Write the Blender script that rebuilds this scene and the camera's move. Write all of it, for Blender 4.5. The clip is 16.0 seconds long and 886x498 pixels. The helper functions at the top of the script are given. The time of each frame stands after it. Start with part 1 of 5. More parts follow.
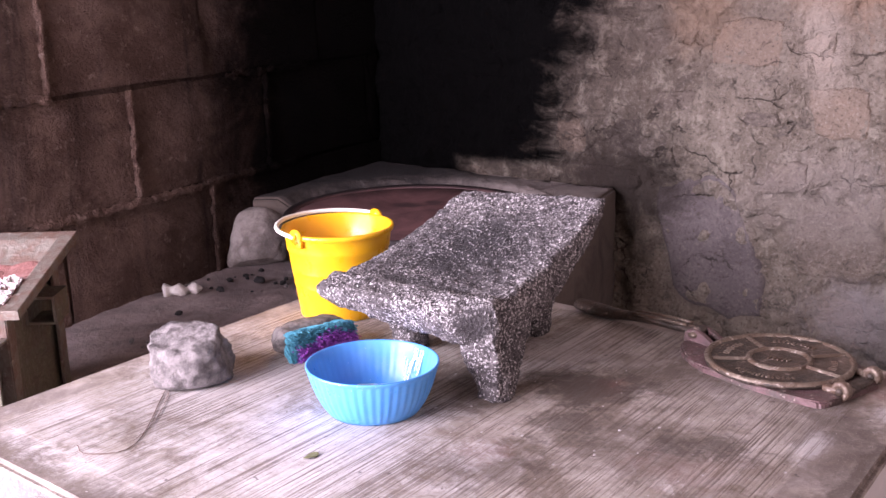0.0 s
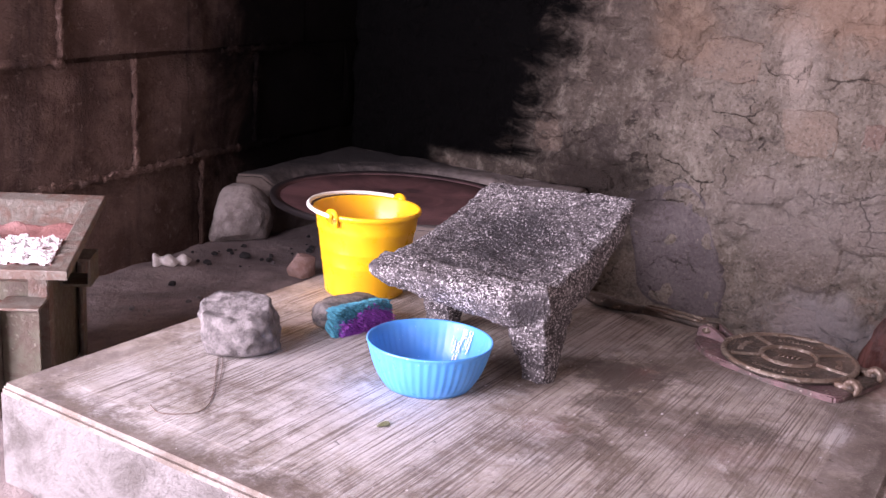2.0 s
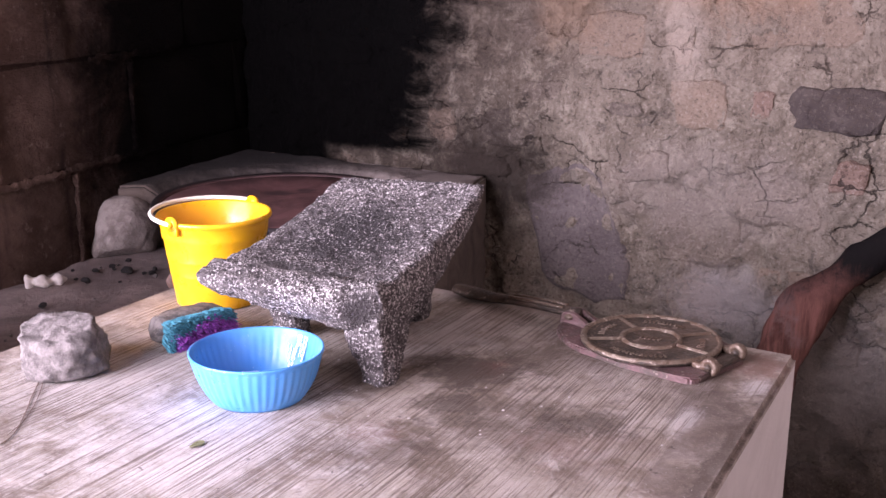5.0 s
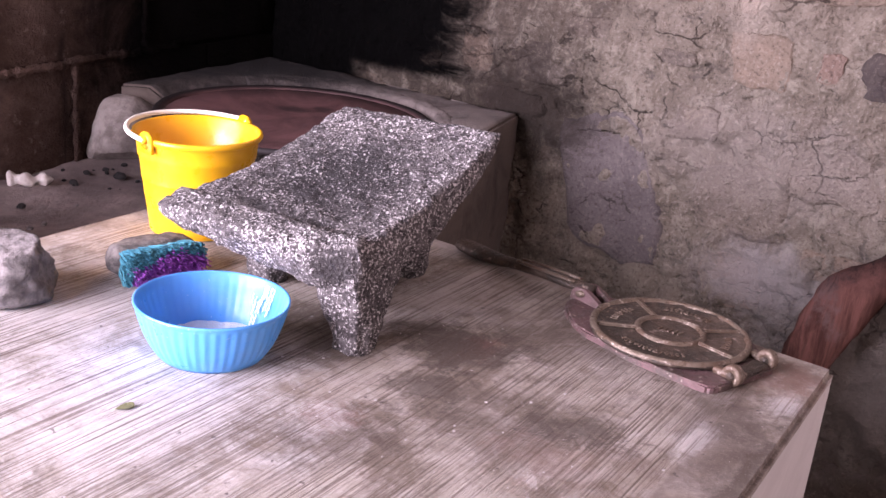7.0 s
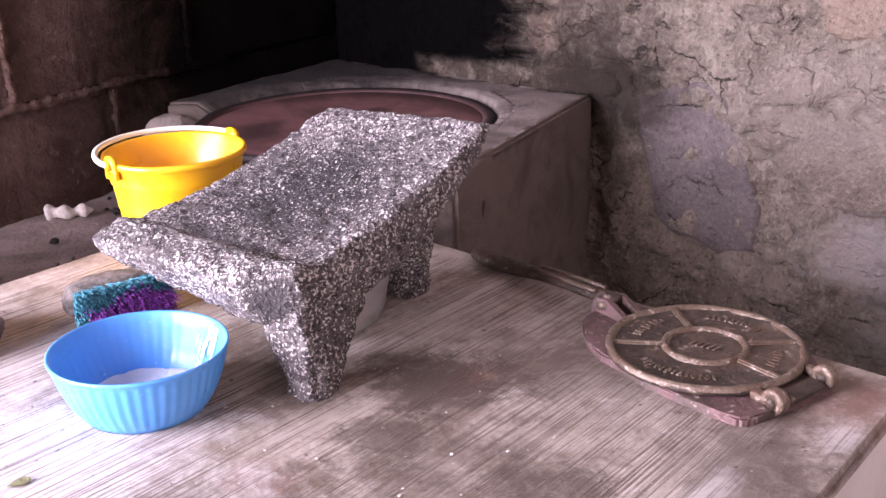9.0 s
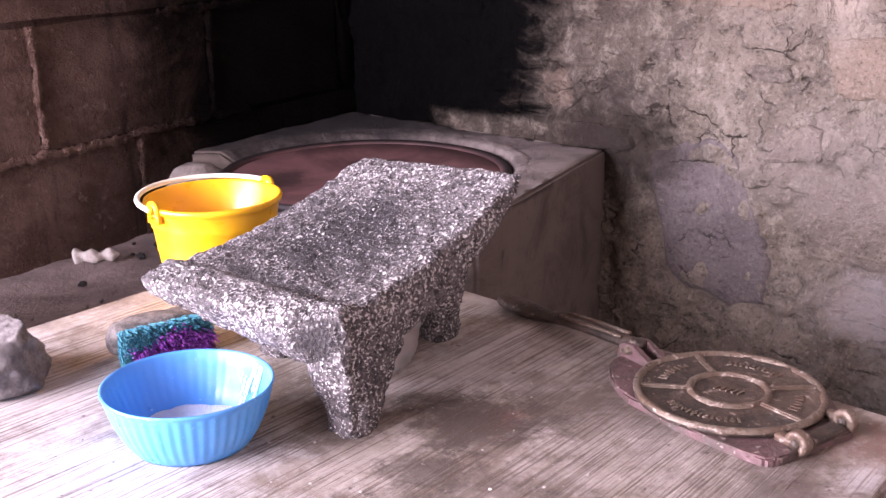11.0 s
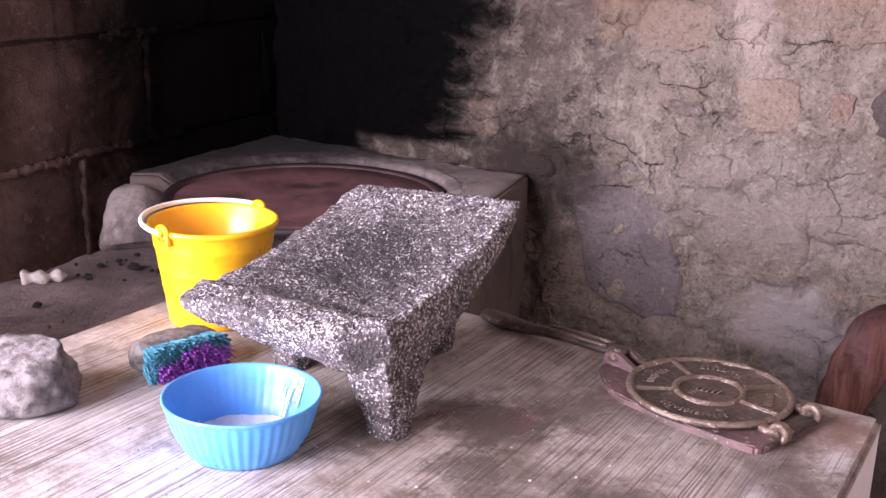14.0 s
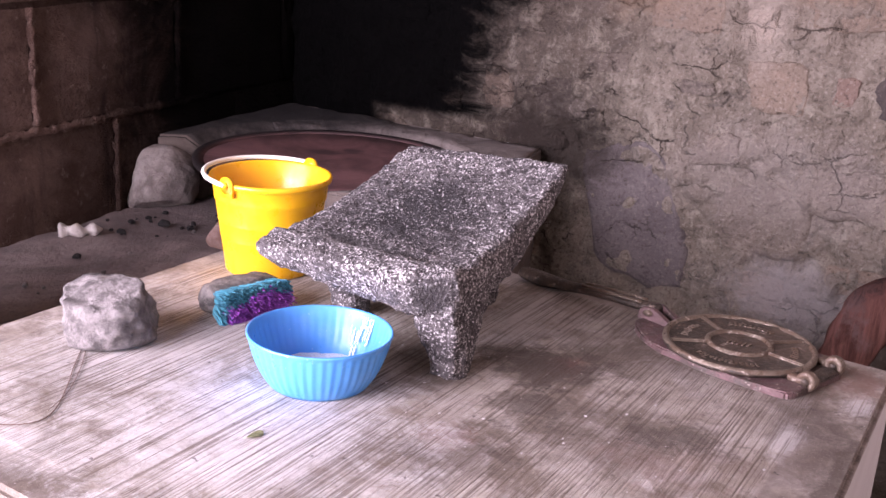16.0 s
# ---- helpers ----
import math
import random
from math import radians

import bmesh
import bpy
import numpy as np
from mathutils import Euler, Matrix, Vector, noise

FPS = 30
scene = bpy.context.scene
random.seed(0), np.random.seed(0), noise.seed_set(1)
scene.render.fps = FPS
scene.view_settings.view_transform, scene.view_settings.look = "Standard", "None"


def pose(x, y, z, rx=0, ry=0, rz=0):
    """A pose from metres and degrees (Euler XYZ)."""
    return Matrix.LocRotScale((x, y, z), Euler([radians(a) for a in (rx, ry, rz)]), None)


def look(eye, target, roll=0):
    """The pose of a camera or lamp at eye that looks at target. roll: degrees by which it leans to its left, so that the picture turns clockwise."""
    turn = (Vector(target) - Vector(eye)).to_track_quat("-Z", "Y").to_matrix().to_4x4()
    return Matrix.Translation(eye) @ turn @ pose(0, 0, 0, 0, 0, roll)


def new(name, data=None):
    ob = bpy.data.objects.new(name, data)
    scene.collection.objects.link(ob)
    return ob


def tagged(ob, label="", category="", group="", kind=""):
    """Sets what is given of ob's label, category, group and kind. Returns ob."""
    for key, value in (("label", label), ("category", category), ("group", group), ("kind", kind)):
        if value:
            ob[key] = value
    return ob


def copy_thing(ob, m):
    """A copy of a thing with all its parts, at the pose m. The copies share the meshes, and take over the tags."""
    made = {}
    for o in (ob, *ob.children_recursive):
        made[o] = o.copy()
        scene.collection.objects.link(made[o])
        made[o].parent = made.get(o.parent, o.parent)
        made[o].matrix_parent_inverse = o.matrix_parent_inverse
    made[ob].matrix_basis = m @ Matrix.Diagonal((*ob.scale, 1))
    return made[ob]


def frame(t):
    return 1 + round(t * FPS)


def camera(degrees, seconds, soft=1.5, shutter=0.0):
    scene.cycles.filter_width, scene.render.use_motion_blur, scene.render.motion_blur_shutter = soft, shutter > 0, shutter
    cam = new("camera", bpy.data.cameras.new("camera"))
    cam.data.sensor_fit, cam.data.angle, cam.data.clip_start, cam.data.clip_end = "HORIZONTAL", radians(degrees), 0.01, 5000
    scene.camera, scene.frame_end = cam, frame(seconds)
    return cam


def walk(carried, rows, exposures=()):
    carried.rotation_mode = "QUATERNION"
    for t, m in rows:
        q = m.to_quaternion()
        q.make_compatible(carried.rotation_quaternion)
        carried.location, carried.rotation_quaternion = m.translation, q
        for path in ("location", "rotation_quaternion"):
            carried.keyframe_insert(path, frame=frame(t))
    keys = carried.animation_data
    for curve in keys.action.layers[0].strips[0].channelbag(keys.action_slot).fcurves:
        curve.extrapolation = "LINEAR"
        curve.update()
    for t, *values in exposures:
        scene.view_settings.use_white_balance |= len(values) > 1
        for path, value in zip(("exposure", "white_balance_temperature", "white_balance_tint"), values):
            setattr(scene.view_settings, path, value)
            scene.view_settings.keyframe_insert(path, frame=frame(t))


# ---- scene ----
cam = camera(45.1, 16.0, 1.5)
PATH = [
    (0, (0.067, -0.067, 1.395), (-0.016, 1.865, 0.886), -1.5),
    (0.5, (0.004, -0.07, 1.398), (-0.022, 1.86, 0.875), -0.1),
    (1, (-0.068, -0.088, 1.4), (-0.028, 1.841, 0.871), 1.7),
    (1.5, (-0.124, -0.116, 1.401), (-0.027, 1.81, 0.872), 3.1),
    (2, (-0.16, -0.141, 1.404), (-0.028, 1.785, 0.882), 3.7),
    (2.5, (-0.171, -0.159, 1.406), (-0.025, 1.769, 0.896), 4.8),
    (3, (-0.178, -0.169, 1.407), (-0.015, 1.758, 0.897), 5.4),
    (3.5, (-0.168, -0.169, 1.408), (0.043, 1.752, 0.892), 5.3),
    (4, (-0.123, -0.148, 1.402), (0.146, 1.766, 0.887), 3.0),
    (4.2, (-0.091, -0.132, 1.398), (0.191, 1.779, 0.878), 1.6),
    (6.3, (0.146, -0.009, 1.379), (0.191, 1.913, 0.824), -0.2),
    (6.5, (0.143, 0.007, 1.374), (0.205, 1.919, 0.789), 0.7),
    (7, (0.101, 0.113, 1.384), (0.211, 1.992, 0.708), 5.7),
    (7.5, (0.095, 0.188, 1.379), (0.258, 2.035, 0.63), 6.5),
    (8, (0.187, 0.27, 1.369), (0.197, 2.14, 0.66), 2.0),
    (8.5, (0.259, 0.303, 1.352), (0.157, 2.17, 0.642), -0.1),
    (9, (0.305, 0.314, 1.346), (0.101, 2.176, 0.647), -1.8),
    (9.5, (0.305, 0.307, 1.353), (0.102, 2.185, 0.695), -2.0),
    (10, (0.293, 0.293, 1.356), (0.083, 2.175, 0.711), -1.4),
    (10.2, (0.29, 0.285, 1.351), (0.076, 2.172, 0.725), -1.4),
    (12.5, (0.193, 0.231, 1.379), (0.078, 2.136, 0.779), 1.4),
    (13, (0.149, 0.212, 1.387), (0.104, 2.12, 0.79), 1.9),
    (13.5, (0.088, 0.184, 1.392), (0.136, 2.094, 0.802), 2.3),
    (14, (0.08, 0.141, 1.394), (0.171, 2.055, 0.821), 1.4),
    (14.5, (0.09, 0.068, 1.38), (0.116, 1.982, 0.8), -0.1),
    (15, (0.05, 0.058, 1.388), (0.12, 1.978, 0.835), 1.4),
    (15.5, (-0.015, 0.052, 1.385), (0.09, 1.963, 0.806), 2.9),
    (16, (-0.037, 0.046, 1.386), (0.118, 1.946, 0.782), 3.6),
]
walk(cam, [(t, look(eye, target, roll)) for t, eye, target, roll in PATH],
     [(0.0, -0.1), (1.5, -0.3), (3.0, -0.45), (4.0, -0.35), (6.5, 0.1), (7.5, -0.05), (8.2, 0.15), (9.0, 0.3), (12.5, 0.4), (14.0, 0.15), (15.0, 0.05), (16.0, -0.12)])

# ---- world and light ----
world = bpy.data.worlds.new("sky")
scene.world = world
world.use_nodes = True
wn = world.node_tree
sky = wn.nodes.new("ShaderNodeTexSky")
sky.sky_type = 'NISHITA'
sky.sun_disc = False
sky.sun_elevation, sky.sun_rotation = radians(48), radians(-60)
wn.links.new(sky.outputs[0], wn.nodes["Background"].inputs[0])
wn.nodes["Background"].inputs[1].default_value = 0.12

sun = new("sun", bpy.data.lights.new("sun", 'SUN'))
sun.data.energy, sun.data.angle, sun.data.color = 1.0, radians(12), (1.0, 0.96, 0.9)
sun.matrix_world = look((-3.0, -0.5, 4.0), (0.0, 1.2, 0.9))

# daylight in the doorway of the block wall
door_light = new("doorway_daylight", bpy.data.lights.new("doorway_daylight", 'AREA'))
door_light.data.shape, door_light.data.size, door_light.data.size_y = 'RECTANGLE', 1.8, 1.8
door_light.data.energy, door_light.data.color = 358.0, (1.0, 0.860, 1.085)
door_light.matrix_world = look((-1.88, 0.13, 1.42), (0.2, 1.38, 0.92))


# ---- node helpers ----
def material(name, rough=0.8, metal=0.0):
    m = bpy.data.materials.new(name)
    m.use_nodes = True
    nt = m.node_tree
    b = nt.nodes["Principled BSDF"]
    b.inputs["Roughness"].default_value, b.inputs["Metallic"].default_value = rough, metal
    return m, nt, b


def put(nt, socket, value):
    if hasattr(value, "is_output"):
        nt.links.new(value, socket)
    elif isinstance(value, (tuple, list)) and len(value) == 3 and socket.type == 'RGBA':
        socket.default_value = (*value, 1)
    else:
        socket.default_value = value


def coords(nt, scale=(1, 1, 1), shift=(0, 0, 0), turn=(0, 0, 0)):
    c, mp = nt.nodes.new("ShaderNodeTexCoord"), nt.nodes.new("ShaderNodeMapping")
    nt.links.new(c.outputs["Object"], mp.inputs[0])
    mp.inputs["Location"].default_value, mp.inputs["Rotation"].default_value, mp.inputs["Scale"].default_value = shift, turn, scale
    return mp.outputs[0]


def coords_of(nt, vec, scale):
    mp = nt.nodes.new("ShaderNodeMapping")
    nt.links.new(vec, mp.inputs[0])
    mp.inputs["Scale"].default_value = scale
    return mp.outputs[0]


def grain(nt, vec, scale, detail=5.0, rough=0.6, warp=0.0):
    n = nt.nodes.new("ShaderNodeTexNoise")
    nt.links.new(vec, n.inputs["Vector"])
    n.inputs["Scale"].default_value, n.inputs["Detail"].default_value = scale, detail
    n.inputs["Roughness"].default_value, n.inputs["Distortion"].default_value = rough, warp
    return n.outputs["Fac"]


def warped(nt, vec, scale, amount):
    n = nt.nodes.new("ShaderNodeTexNoise")
    nt.links.new(vec, n.inputs["Vector"])
    n.inputs["Scale"].default_value, n.inputs["Detail"].default_value, n.inputs["Roughness"].default_value = scale, 5.0, 0.65
    k = nt.nodes.new("ShaderNodeVectorMath")
    k.operation = 'MULTIPLY_ADD'
    nt.links.new(n.outputs["Color"], k.inputs[0])
    k.inputs[1].default_value = (amount,) * 3
    nt.links.new(vec, k.inputs[2])
    return k.outputs[0]


def cells(nt, vec, scale, feature='F1', rand=1.0):
    n = nt.nodes.new("ShaderNodeTexVoronoi")
    n.feature = feature
    nt.links.new(vec, n.inputs["Vector"])
    n.inputs["Scale"].default_value, n.inputs["Randomness"].default_value = scale, rand
    return n.outputs["Distance"]


def step(nt, fac, lo, hi, a=0.0, b=1.0):
    n = nt.nodes.new("ShaderNodeMapRange")
    n.interpolation_type = 'SMOOTHSTEP'
    put(nt, n.inputs[0], fac)
    for k, v in enumerate((lo, hi, a, b)):
        put(nt, n.inputs[k + 1], v)
    return n.outputs[0]


def calc(nt, op, a, b=0.0):
    n = nt.nodes.new("ShaderNodeMath")
    n.operation = op
    put(nt, n.inputs[0], a), put(nt, n.inputs[1], b)
    return n.outputs[0]


def blend(nt, fac, a, b, kind='MIX'):
    n = nt.nodes.new("ShaderNodeMix")
    n.data_type, n.blend_type = 'RGBA', kind
    put(nt, n.inputs[0], fac), put(nt, n.inputs[6], a), put(nt, n.inputs[7], b)
    return n.outputs[2]


def axis(nt, vec, which):
    n = nt.nodes.new("ShaderNodeSeparateXYZ")
    nt.links.new(vec, n.inputs[0])
    return n.outputs[which]


def spot(nt, vec, centre, size, ragged=0.5, scale=14.0, lo=0.35, hi=1.25):
    """A ragged patch round a place: 1 inside, 0 outside."""
    n = nt.nodes.new("ShaderNodeVectorMath")
    n.operation = 'SUBTRACT'
    nt.links.new(vec, n.inputs[0])
    n.inputs[1].default_value = centre
    k = nt.nodes.new("ShaderNodeVectorMath")
    k.operation = 'DIVIDE'
    nt.links.new(n.outputs[0], k.inputs[0])
    k.inputs[1].default_value = size
    ln = nt.nodes.new("ShaderNodeVectorMath")
    ln.operation = 'LENGTH'
    nt.links.new(k.outputs[0], ln.inputs[0])
    d = calc(nt, 'ADD', ln.outputs["Value"], calc(nt, 'MULTIPLY', calc(nt, 'SUBTRACT', grain(nt, vec, scale, 9, 0.78, 0.4), 0.5), ragged * 4))
    return step(nt, d, hi, lo)


def relief(nt, b, height, strength=0.6, depth=0.004):
    n = nt.nodes.new("ShaderNodeBump")
    put(nt, n.inputs["Height"], height)
    n.inputs["Strength"].default_value, n.inputs["Distance"].default_value = strength, depth
    nt.links.new(n.outputs[0], b.inputs["Normal"])


def island(nt):
    return nt.nodes.new("ShaderNodeNewGeometry").outputs["Random Per Island"]


def chance(nt):
    return nt.nodes.new("ShaderNodeObjectInfo").outputs["Random"]


# ---- materials ----
def cement_top():
    """Broomed cement with a trowelled border, flour dust and old stains; x along the front edge, y along the broom strokes."""
    m, nt, b = material("broomed_cement", 0.75)
    v = coords(nt)
    x, y = axis(nt, v, 0), axis(nt, v, 1)
    front = calc(nt, 'ADD', y, calc(nt, 'MULTIPLY', x, 0.046))
    inner = calc(nt, 'MULTIPLY', calc(nt, 'MULTIPLY', step(nt, front, 0.055, 0.064), step(nt, front, 0.845, 0.83)), calc(nt, 'MULTIPLY', step(nt, x, 0.045, 0.055), step(nt, x, 0.912, 0.900)))
    stroke = grain(nt, coords(nt, (360, 3.2, 1)), 1.0, 5, 0.62)
    fine = grain(nt, coords(nt, (640, 6, 1)), 1.0, 4, 0.7)
    groove = step(nt, calc(nt, 'ADD', calc(nt, 'MULTIPLY', stroke, 0.65), calc(nt, 'MULTIPLY', fine, 0.35)), 0.40, 0.60)
    big, mid, spk = grain(nt, v, 5, 6, 0.65), grain(nt, v, 22, 6, 0.7), grain(nt, v, 140, 3, 0.7)
    col = blend(nt, step(nt, big, 0.35, 0.65), (0.25, 0.207, 0.160), (0.42, 0.372, 0.312))
    col = blend(nt, calc(nt, 'MULTIPLY', step(nt, mid, 0.42, 0.62), 0.5), col, (0.49, 0.435, 0.395))
    col = blend(nt, calc(nt, 'MULTIPLY', calc(nt, 'MULTIPLY', step(nt, groove, 0.45, 0.05), inner), step(nt, grain(nt, v, 7, 5, 0.7), 0.35, 0.65, 0.28, 0.85)), col, (0.075, 0.051, 0.037))
    col = blend(nt, step(nt, grain(nt, v, 13, 7, 0.75, 0.6), 0.52, 0.70, 0, 0.62), col, (0.13, 0.092, 0.072))
    col = blend(nt, step(nt, grain(nt, v, 48, 6, 0.75, 0.5), 0.60, 0.72, 0, 0.5), col, (0.10, 0.075, 0.06))
    col = blend(nt, step(nt, grain(nt, coords(nt, (1, 0.6, 1), (3, 1, 0)), 8, 8, 0.72, 0.5), 0.49, 0.60, 0, 0.72), col, (0.13, 0.096, 0.066))
    col = blend(nt, step(nt, grain(nt, coords(nt, (1, 0.5, 1), (9, 4, 0)), 24, 8, 0.75, 0.4), 0.57, 0.68, 0, 0.6), col, (0.60, 0.55, 0.51))
    edge = calc(nt, 'SUBTRACT', 1.0, inner)
    col = blend(nt, calc(nt, 'MULTIPLY', edge, step(nt, grain(nt, v, 9, 6, 0.7), 0.40, 0.62, 0.15, 0.75)), col, (0.15, 0.122, 0.105))
    # dark greasy stains
    for c, s, k in (((0.60, 0.55, 0), (0.10, 0.07, 60), 0.9), ((0.50, 0.45, 0), (0.05, 0.09, 60), 0.6), ((0.955, 0.42, 0), (0.030, 0.45, 60), 0.5), ((0.63, 0.30, 0), (0.06, 0.08, 60), 0.6), ((0.70, 0.68, 0), (0.16, 0.12, 60), 0.5), ((0.26, 0.01, 0), (0.40, 0.04, 60), 0.6), ((0.74, 0.42, 0), (0.12, 0.10, 60), 0.5), ((0.84, 0.20, 0), (0.10, 0.09, 60), 0.55), ((0.90, 0.62, 0), (0.07, 0.10, 60), 0.6)):
        col = blend(nt, calc(nt, 'MULTIPLY', spot(nt, v, c, s, 0.95, 20, 0.2, 1.3), k * 0.95), col, (0.062, 0.043, 0.031))
    for c, s, k in (((0.593, 0.325, 0), (0.04, 0.035, 60), 0.65), ((0.63, 0.57, 0), (0.025, 0.03, 60), 0.6), ((0.94, 0.75, 0), (0.05, 0.06, 60), 0.6), ((0.80, 0.40, 0), (0.08, 0.06, 60), 0.3)):
        col = blend(nt, calc(nt, 'MULTIPLY', spot(nt, v, c, s, 1.1, 34, 0.2, 1.2), k * 0.55), col, (0.21, 0.085, 0.065))
    # flour dust
    for c, s, k in (((0.45, 0.21, 0), (0.17, 0.17, 60), 0.95), ((0.21, 0.32, 0), (0.15, 0.24, 60), 0.65), ((0.11, 0.09, 0), (0.07, 0.07, 60), 0.5), ((0.08, 0.54, 0), (0.07, 0.32, 60), 0.45), ((0.90, 0.535, 0), (0.018, 0.045, 60), 0.5), ((0.50, 0.66, 0), (0.06, 0.16, 60), 0.5), ((0.955, 0.68, 0), (0.02, 0.04, 60), 0.5), ((0.30, 0.06, 0), (0.10, 0.05, 60), 0.6)):
        f = calc(nt, 'MULTIPLY', spot(nt, v, c, s, 0.95, 17, 0.1, 1.4), step(nt, groove, 0.1, 0.6, 0.3, 1.0))
        col = blend(nt, calc(nt, 'MULTIPLY', f, k * 0.92), col, (0.70, 0.67, 0.645))
    for c, s in (((0.60, 0.55, 0), (0.09, 0.06, 60)), ((0.64, 0.44, 0), (0.05, 0.07, 60)), ((0.80, 0.47, 0), (0.08, 0.05, 60)), ((0.965, 0.40, 0), (0.014, 0.30, 60))):
        col = blend(nt, calc(nt, 'MULTIPLY', spot(nt, v, c, s, 1.0, 26, 0.3, 1.0), 0.7), col, (0.060, 0.043, 0.031))
    thin = step(nt, calc(nt, 'ADD', calc(nt, 'MULTIPLY', fine, 0.6), calc(nt, 'MULTIPLY', stroke, 0.4)), 0.475, 0.425)
    col = blend(nt, calc(nt, 'MULTIPLY', calc(nt, 'MULTIPLY', thin, inner), step(nt, grain(nt, v, 8, 6, 0.7), 0.40, 0.62, 0.08, 0.55)), col, (0.115, 0.084, 0.060))
    col = blend(nt, step(nt, grain(nt, v, 300, 4, 0.8), 0.55, 0.72, 0, 0.25), col, (0.60, 0.55, 0.50))
    col = blend(nt, step(nt, grain(nt, v, 200, 5, 0.8), 0.44, 0.30, 0, 0.4), col, (0.08, 0.06, 0.045))
    col = blend(nt, step(nt, spk, 0.70, 0.76, 0, 0.6), col, (0.70, 0.66, 0.62))
    col = blend(nt, step(nt, grain(nt, v, 90, 2, 0.5), 0.29, 0.24, 0, 0.7), col, (0.06, 0.045, 0.04))
    put(nt, b.inputs["Base Color"], col)
    h = calc(nt, 'ADD', calc(nt, 'MULTIPLY', calc(nt, 'MULTIPLY', groove, inner), 0.8), calc(nt, 'ADD', calc(nt, 'MULTIPLY', mid, 0.5), calc(nt, 'MULTIPLY', spk, 0.25)))
    relief(nt, b, h, 0.55, 0.004)
    return m


def plaster(name, light, dark, rough=0.85, scale=6.0, amount=0.6, bump=0.5, soot=()):
    m, nt, b = material(name, rough)
    v = coords(nt)
    big, mid, fine = grain(nt, v, scale, 7, 0.7, 0.6), grain(nt, v, scale * 5, 6, 0.7), grain(nt, v, 220, 3, 0.6)
    col = blend(nt, calc(nt, 'MULTIPLY', step(nt, big, 0.42, 0.68), amount), light, dark)
    col = blend(nt, calc(nt, 'MULTIPLY', step(nt, mid, 0.55, 0.75), amount * 0.7), col, dark)
    for c, size, k in soot:
        col = blend(nt, calc(nt, 'MULTIPLY', spot(nt, v, c, size, 0.35, 12), k), col, (0.008, 0.007, 0.007))
    put(nt, b.inputs["Base Color"], col)
    relief(nt, b, calc(nt, 'ADD', calc(nt, 'MULTIPLY', mid, 0.7), calc(nt, 'MULTIPLY', fine, 0.3)), bump, 0.006)
    return m


